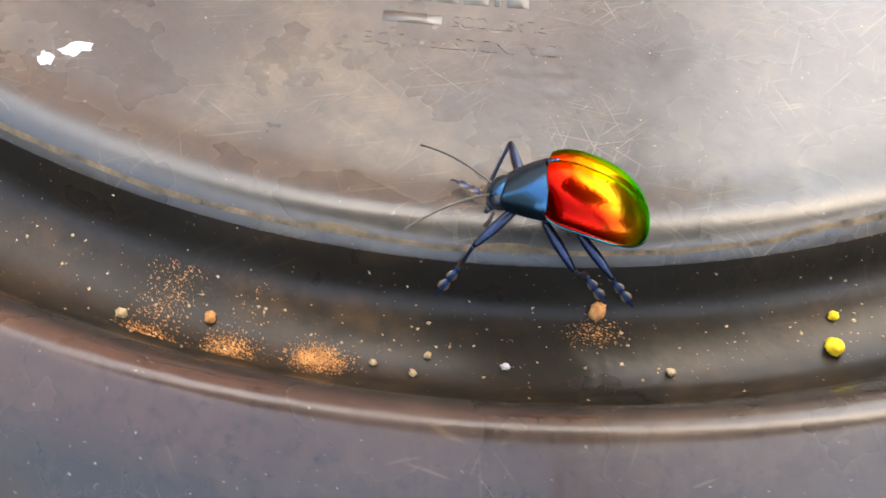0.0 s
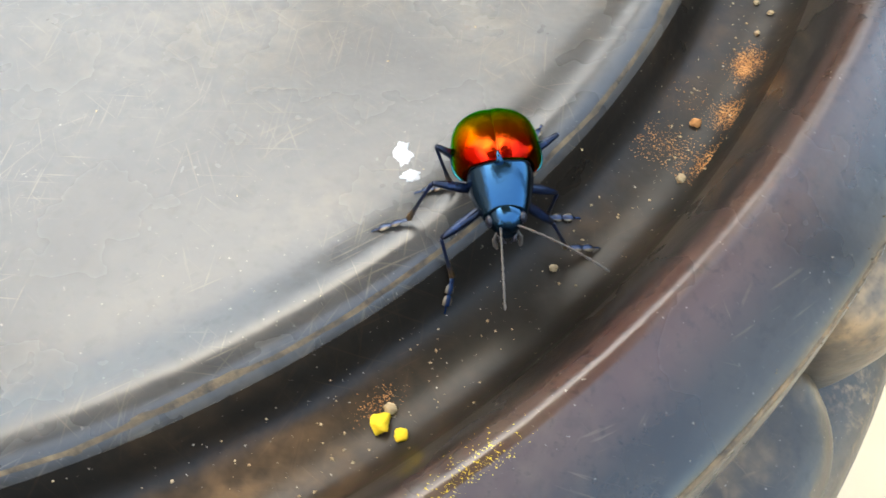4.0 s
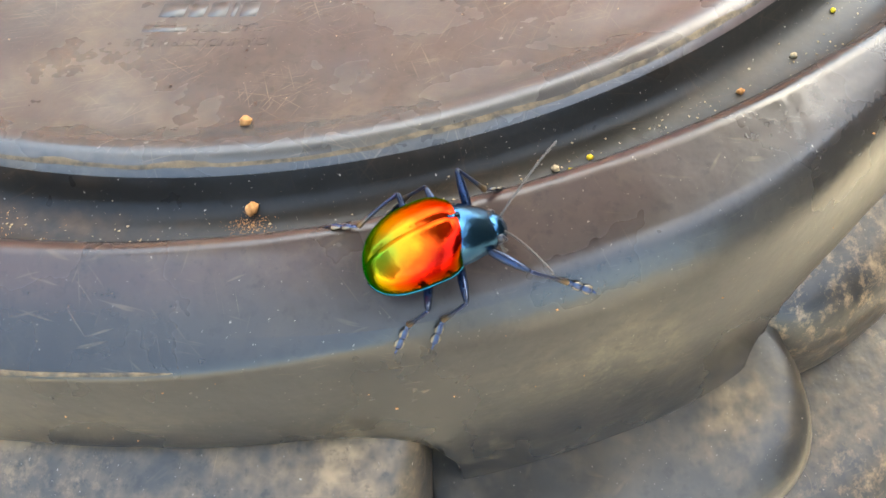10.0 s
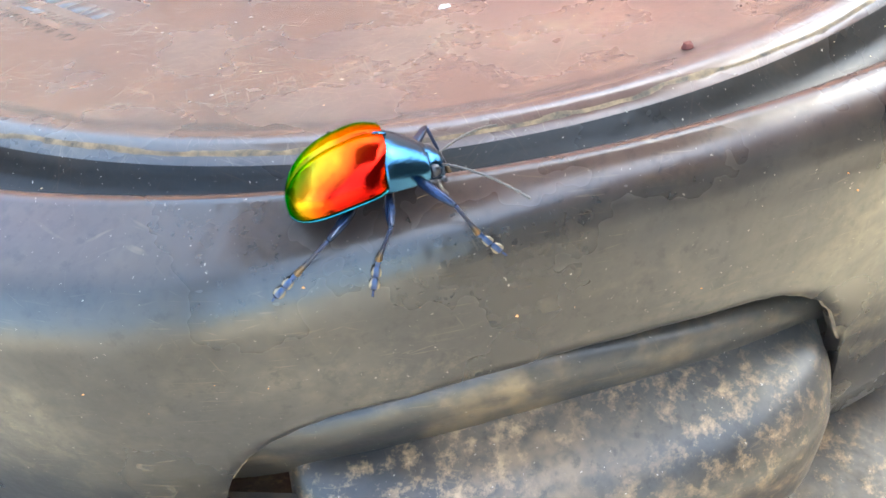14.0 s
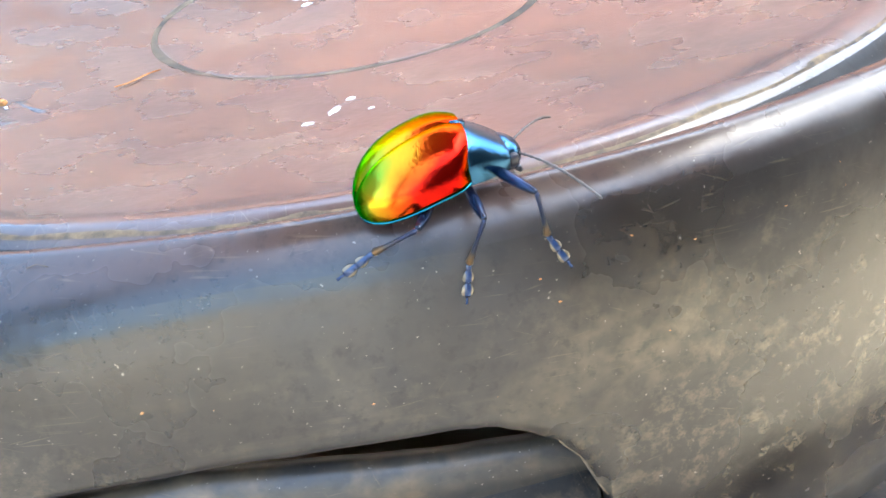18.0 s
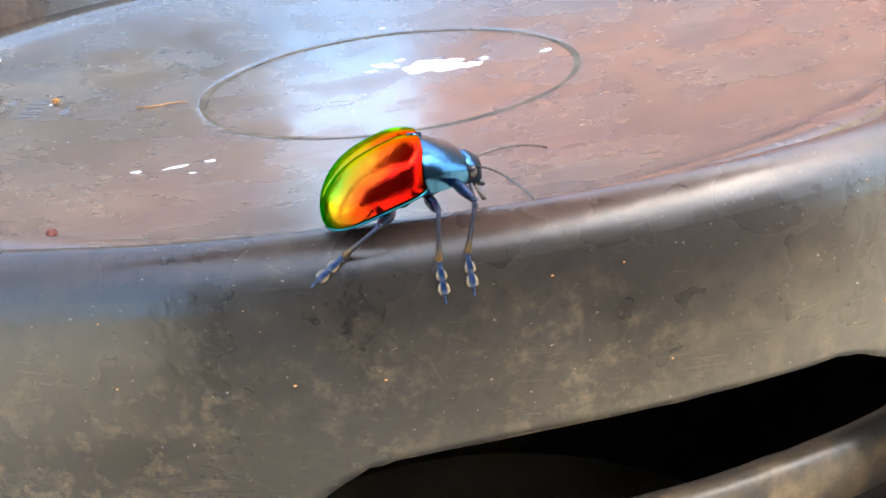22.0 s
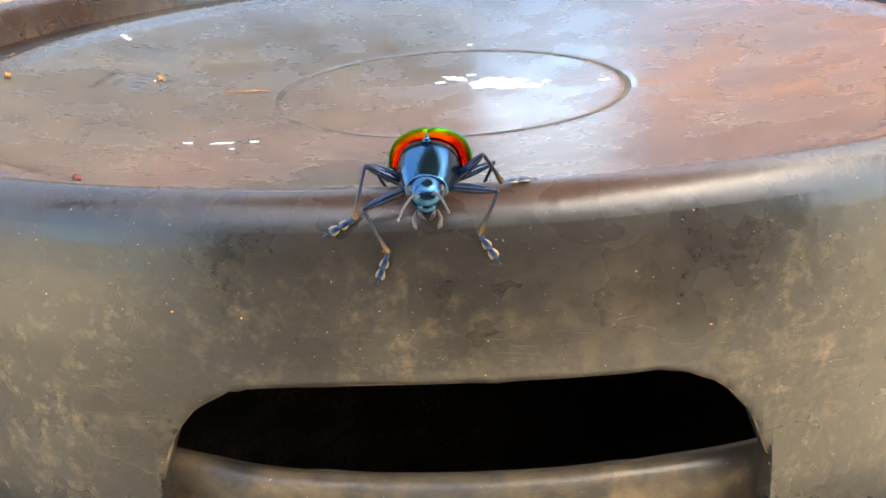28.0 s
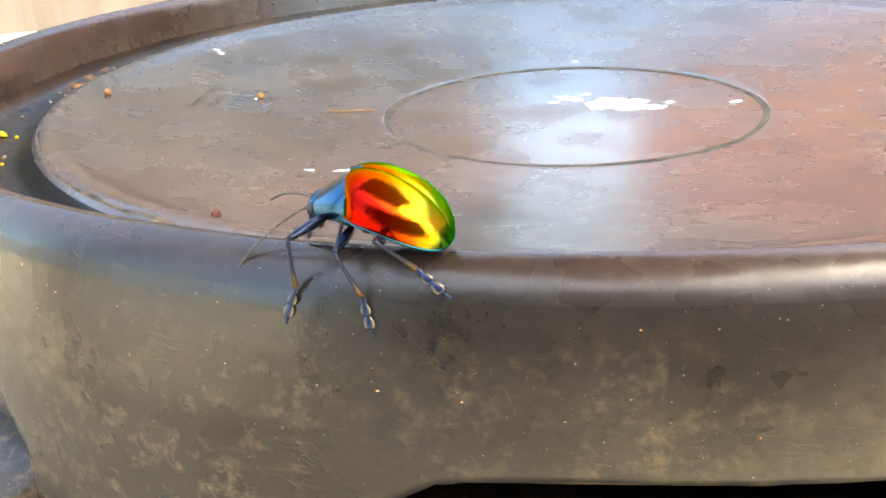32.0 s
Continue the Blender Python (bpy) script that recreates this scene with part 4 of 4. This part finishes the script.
def femur_mesh():
    bm = bmesh.new()
    tube(bm, [(FEM * u, 0, 0) for u in (0, 0.06, 0.25, 0.5, 0.75, 0.93, 1.0)], [G * r for r in (0.2, 0.3, 0.40, 0.42, 0.34, 0.25, 0.16)], 12)
    return bm


def tibia_mesh():
    bm = bmesh.new()
    tube(bm, [(TIB * u, 0, 0.05 * G * math.sin(3 * u)) for u in (0, 0.05, 0.3, 0.6, 0.85, 0.97, 1.0)], [G * r for r in (0.12, 0.17, 0.14, 0.16, 0.22, 0.29, 0.2)], 10)
    return bm


def tarsus_mesh():
    """Two broad lobed joints behind a narrow one, and a thin claw joint, in one flattened strip."""
    bm = bmesh.new()
    xs = [0, 0.1, 0.3, 0.5, 0.58, 0.75, 1.05, 1.35, 1.5, 1.56, 1.75, 2.1, 2.45, 2.62, 2.66, 2.9, 3.2, 3.32, 3.5]
    ws = [0.14, 0.2, 0.24, 0.2, 0.15, 0.3, 0.4, 0.4, 0.26, 0.15, 0.32, 0.45, 0.42, 0.24, 0.1, 0.09, 0.11, 0.14, 0.03]
    tube(bm, [(x * G, 0, 0.03 * G) for x in xs], [w * G for w in ws], 14)
    for v in bm.verts:
        v.co.z *= 0.4
        if v.co.x > 3.25 * G:
            v.co.z -= 0.1 * G
    return bm


legs = []
fem_ob = part("leg", femur_mesh(), M_LEG, beetle, "blue-black leg")
tib_ob = part("shin", tibia_mesh(), M_SHIN, fem_ob, "shin, blue-black above and golden brown below")
tar_ob = part("foot", tarsus_mesh(), M_TARSUS, fem_ob, "blue lobed foot with pale pads")

for pair in ("front", "mid", "hind"):
    for side in (1, -1):
        if legs:
            f_ob = new("leg", fem_ob.data)
            f_ob.parent = beetle
            f_ob["label"] = "blue-black leg"
            t_ob, a_ob = new("shin", tib_ob.data), new("foot", tar_ob.data)
            t_ob.parent, a_ob.parent = f_ob, f_ob
            a_ob["label"] = "blue lobed foot with pale pads"
        else:
            f_ob, t_ob, a_ob = fem_ob, tib_ob, tar_ob
        legs.append((pair, side, f_ob, t_ob, a_ob))


# ---- what moves ----
SURF = [(r, plate_z(r)) for r in range(70, 108, 2)] + plate_prof[-10:-1] + PROFILE + OUTER[1:]


def on_surface(p):
    """The nearest point of the tub's upper side, and its normal."""
    az = math.degrees(math.atan2(p.y, p.x))
    r, z, best = math.hypot(p.x, p.y) / MM, p.z / MM, None
    pts = [(a + (shoulder(az, b) if a > 132.7 else 0), b) for a, b in SURF]
    for (r0, z0), (r1, z1) in zip(pts, pts[1:]):
        dr, dz = r1 - r0, z1 - z0
        u = min(1, max(0, ((r - r0) * dr + (z - z0) * dz) / (dr * dr + dz * dz)))
        d = math.hypot(r - r0 - u * dr, z - z0 - u * dz)
        if best is None or d < best[0]:
            ln = math.hypot(dr, dz)
            best = (d, r0 + u * dr, z0 + u * dz, -dz / ln, dr / ln)
    _, rr, zz, nr, nz = best
    c, s = math.cos(radians(az)), math.sin(radians(az))
    return Vector((rr * c * MM, rr * s * MM, zz * MM)), Vector((nr * c, nr * s, nz))


def body_pose(t):
    rows = BUG_ROWS
    if t <= rows[0][0]:
        return pose(*rows[0][1:])
    for a, b in zip(rows, rows[1:]):
        if t <= b[0]:
            u = (t - a[0]) / (b[0] - a[0])
            ma, mb = pose(*a[1:]), pose(*b[1:])
            q = ma.to_quaternion().slerp(mb.to_quaternion(), u)
            return Matrix.LocRotScale(ma.translation.lerp(mb.translation, u), q, None)
    return pose(*rows[-1][1:])


def axes(x, up):
    """A turn whose x runs along x, with z near up."""
    x = x.normalized()
    y = up.cross(x).normalized()
    z = x.cross(y)
    m = Matrix((x, y, z)).transposed()
    return m.to_4x4()


def leg_pose(pair, side, foot, normal, m_body):
    """Femur, shin and foot in the beetle's space for a foot at a place in the world."""
    inv = m_body.inverted()
    f = inv @ foot
    n = (inv.to_3x3() @ normal).normalized()
    c = Vector((COXA[pair][0] * G, side * COXA[pair][1] * G, COXA[pair][2] * G))
    out = f - c
    out -= n * out.dot(n)
    out = out.normalized()
    ankle = f - out * TAR * 0.86 + n * 0.5 * G
    d = ankle - c
    reach = (FEM + TIB) * 0.985
    if d.length > reach:
        ankle = c + d.normalized() * reach
        d = ankle - c
    if d.length < 2.2 * G:
        ankle = c + d.normalized() * 2.2 * G
        d = ankle - c
    ln = d.length
    a = (FEM * FEM - TIB * TIB + ln * ln) / (2 * ln)
    h = math.sqrt(max(0, FEM * FEM - a * a))
    pole = Vector((0.2 if pair == "front" else -0.2 if pair == "hind" else 0, side * 1.0, 0.6))
    e = d.normalized()
    pole = (pole - e * pole.dot(e)).normalized()
    knee = c + e * a + pole * h
    mf = Matrix.Translation(c) @ axes(knee - c, pole)
    mt = Matrix.Translation(knee) @ axes(ankle - knee, pole)
    toe = f + n * 0.12 * G
    ma = Matrix.Translation(ankle) @ axes(toe - ankle, n)
    back = mf.inverted()
    return mf, back @ mt, back @ ma


# where the feet stand: seconds, azimuth, (radius,) height in mm
FEET = {}
FEET["front", 1] = [(0, 178.5, 117.4, -3.0), (1, 168.6, 115.8, -1.2), (2, 160.3, 120.0, -4.3), (3, 150.6, 114.0, 0.2), (4, 160.4, 123.9, -4.0), (4.5, 162.6, 124.7, -3.8), (6.5, 170.0, 133.2, 10.1), (7, 173.3, 133.6, 10.0), (8, -174.2, 131.0, 9.5), (9, -168.3, 131.3, 9.6), (10, -161.6, 131.0, 9.5), (13, -144.1, 131.6, 9.9), (28, -88.5, 3.9), (29, -92.8, 2.1), (30, -95.6, 4.9), (31, -101, 6), (32, -106, 4.6)]
FEET["mid", 1] = [(0, -174.2, 117.5, -3.2), (1, 172.0, 118.3, -3.8), (2, 161.4, 120.1, -4.3), (3, 152.1, 116.2, -1.7), (4, 160.8, 119.8, -4.3), (4.5, 163.1, 118.8, -4.0), (28, -86.8, 10.3), (29, -88.2, 5.8), (30, -94.5, 5.2), (31, -97.1, 5), (32, -102.6, 4.2)]
FEET["hind", 1] = [(0, -173.0, 117.8, -3.4), (1, 176.2, 117.3, -2.9), (2, 167.7, 118.5, -3.8), (3, 158.3, 117.4, -3.1), (4, 162.2, 111.8, 0.6), (4.5, 162.0, 111.0, 0.4), (7, 165.4, 131.0, 9.5), (8, 176.2, 129.0, 5.0), (10, -169.2, 131.9, 10.0), (30, -90.2, 7.3), (31, -96.3, 6.5), (32, -99.9, 7.5)]
FEET["front", -1] = [(2, 157.6, 107.4, -1.1), (3, 149.6, 100.9, -2.7), (4, 152.7, 118.1, -3.7), (4.5, 155.9, 125.6, -3.6), (6.5, 164.2, 141.2, 5.4), (7, -177.6, 2), (8, -179.1, 4.1), (9, -166.8, 3.7), (10, -159.4, 5.7), (11, -153.1, 5), (12, -147.9, 7.2), (13, -141.9, 4.1), (14, -137.9, 5.3), (15, -132.1, 3.8), (15.5, -130.7, 4.8), (18, -122.6, 4.1), (19, -115.8, 4.1), (20, -110, 5.9), (21, -102.2, 4.4), (22, -95.9, 5.1), (23, -90.6, 5.6), (24, -90.1, 4), (25, -89.7, 1.6), (28, -93.4, 2.3)]
FEET["mid", -1] = [(4, 152.2, 108.9, -0.5), (4.5, 152.9, 114.3, 0.1), (6.5, 163.4, 141.5, 5.2), (7, 166.6, 2.3), (8, 179.9, 1.3), (9, -171.8, 4), (10, -165.9, 4.7), (11, -158.6, 4.4), (12, -153.7, 4.2), (13, -147.6, 2.7), (14, -142.7, 4.7), (15, -135, 3.4), (15.5, -132.1, 3.6), (18, -126.2, 3.1), (19, -119.6, 4.2), (20, -114.6, 4.2), (21, -107.4, 3.5), (22, -96.9, 4.8), (23, -93.5, 5.1), (24, -91.6, 4.5), (25, -91.6, 1.9), (28, -95.4, 6.9)]
FEET["hind", -1] = [(4.5, 155.3, 108.2, -0.8), (6.5, 158.7, 133.2, 10.1), (7, 164.2, 5.6), (8, 173.9, 5.3), (9, -177.3, 4.7), (10, -167.3, 5), (11, -160.1, 5), (12, -155.1, 6.2), (13, -149.2, 4.9), (14, -146.1, 5.8), (15, -139.6, 6.7), (15.5, -136.3, 6.3), (18, -130.1, 6.8), (19, -121, 7.3), (20, -117.9, 7.7), (21, -107.9, 6.1), (22, -101.2, 7.2), (23, -94.8, 6.8), (24, -94.9, 5.9), (25, -95.1, 6.4)]


def rest_point(pair, side, t):
    m = body_pose(t)
    x, y = REST[pair]
    return on_surface(m @ Vector((x * G, side * y * G, -4.5 * G)))


def plants(pair, side):
    """Times and places at which a foot is set down."""
    known = FEET[pair, side]
    shift = 0.0 if (pair == "mid") == (side > 0) else 0.3
    marks = []
    for t, az, *rz in known:
        z = rz[-1]
        p = Vector((math.cos(radians(az)), math.sin(radians(az)), 0)) * (rz[0] if len(rz) == 2 else side_radius(az, min(z, 10.2))) * MM
        marks.append((float(t), *on_surface(p + Vector((0, 0, z * MM)))))
    t = -0.4 + shift
    while t < 32.8:
        if all(abs(t - k[0]) > 0.85 for k in known):
            marks.append((t, *rest_point(pair, side, max(0, min(32, t)))))
        t += 0.6
    return sorted(marks, key=lambda q: q[0])


def foot_at(marks, t):
    """A foot stays where it was set down and swings over to its next place."""
    for a, b in zip(marks, marks[1:]):
        if a[0] <= t <= b[0]:
            span = b[0] - a[0]
            half = min(0.16, span * 0.3)
            mid = (a[0] + b[0]) / 2
            q = smooth01(mid - half, mid + half, t)
            p, n = a[1].lerp(b[1], q), a[2].lerp(b[2], q).normalized()
            lift = min(1.5 * G, 0.4 * (a[1] - b[1]).length)
            return p + n * lift * math.sin(math.pi * q), n
    return marks[-1][1], marks[-1][2]


# where the antennae point: seconds, turn outward and downward in degrees
FEEL = {
    1: [(0, 51, -6), (1, 53, -15), (2, 70, -28), (3, 50, -22), (4, 55, 7), (4.5, 74, -19), (6.5, 21, -30), (7, 37, -18), (8, 35, -26), (9, 32, -17), (10, 32, -22), (11, 37, 3), (12, 38, 10),
        (13, 35, -9), (14, 38, 14), (15, 33, 6), (18, 42, 19), (19, 26, 20), (20, 33, 7), (22, 24, 18), (23, 45, 18), (24, 27, 37), (25, 51, 12), (28, 13, -13), (29, 28, -4), (30, 62, -7), (31, 40, 7), (32, 32, 37)],
    -1: [(0, -33, 2), (1, -30, -24), (2, -31, -25), (3, -32, -50), (4, -5, -12), (4.5, -9, -16), (6.5, -40, -1), (7, -27, 10), (8, -59, -19), (9, -34, -9), (10, -80, -30), (11, -42, -19), (12, -40, -14),
         (13, -49, -9), (14, -51, -4), (15, -70, -25), (18, -71, -7), (19, -69, -5), (20, -70, -10), (22, -77, -11), (23, -56, -26), (24, -69, 2), (25, -48, -2), (28, -6, -10), (29, -14, -39), (30, -35, -14), (31, -49, 11), (32, -26, 17)],
}


def motions():
    walk(beetle, [(t, pose(x, y, z, rx, ry, rz)) for t, x, y, z, rx, ry, rz in BUG_ROWS])
    times = [0.1 * k for k in range(321)]
    for pair, side, f_ob, t_ob, a_ob in legs:
        rows, marks = ([], [], []), plants(pair, side)
        for t in times:
            p, n = foot_at(marks, t)
            for row, m in zip(rows, leg_pose(pair, side, p, n, body_pose(t))):
                row.append((t, m))
        for ob, row in zip((f_ob, t_ob, a_ob), rows):
            walk(ob, row)
    for ob, side in feelers:
        root = T_FORE @ Vector((6.75 * G, side * 0.5 * G, 3.1 * G))
        walk(ob, [(t, Matrix.Translation(root) @ pose(0, 0, 0, 0, pitch - 15, yaw)) for t, yaw, pitch in FEEL[side]])


motions()
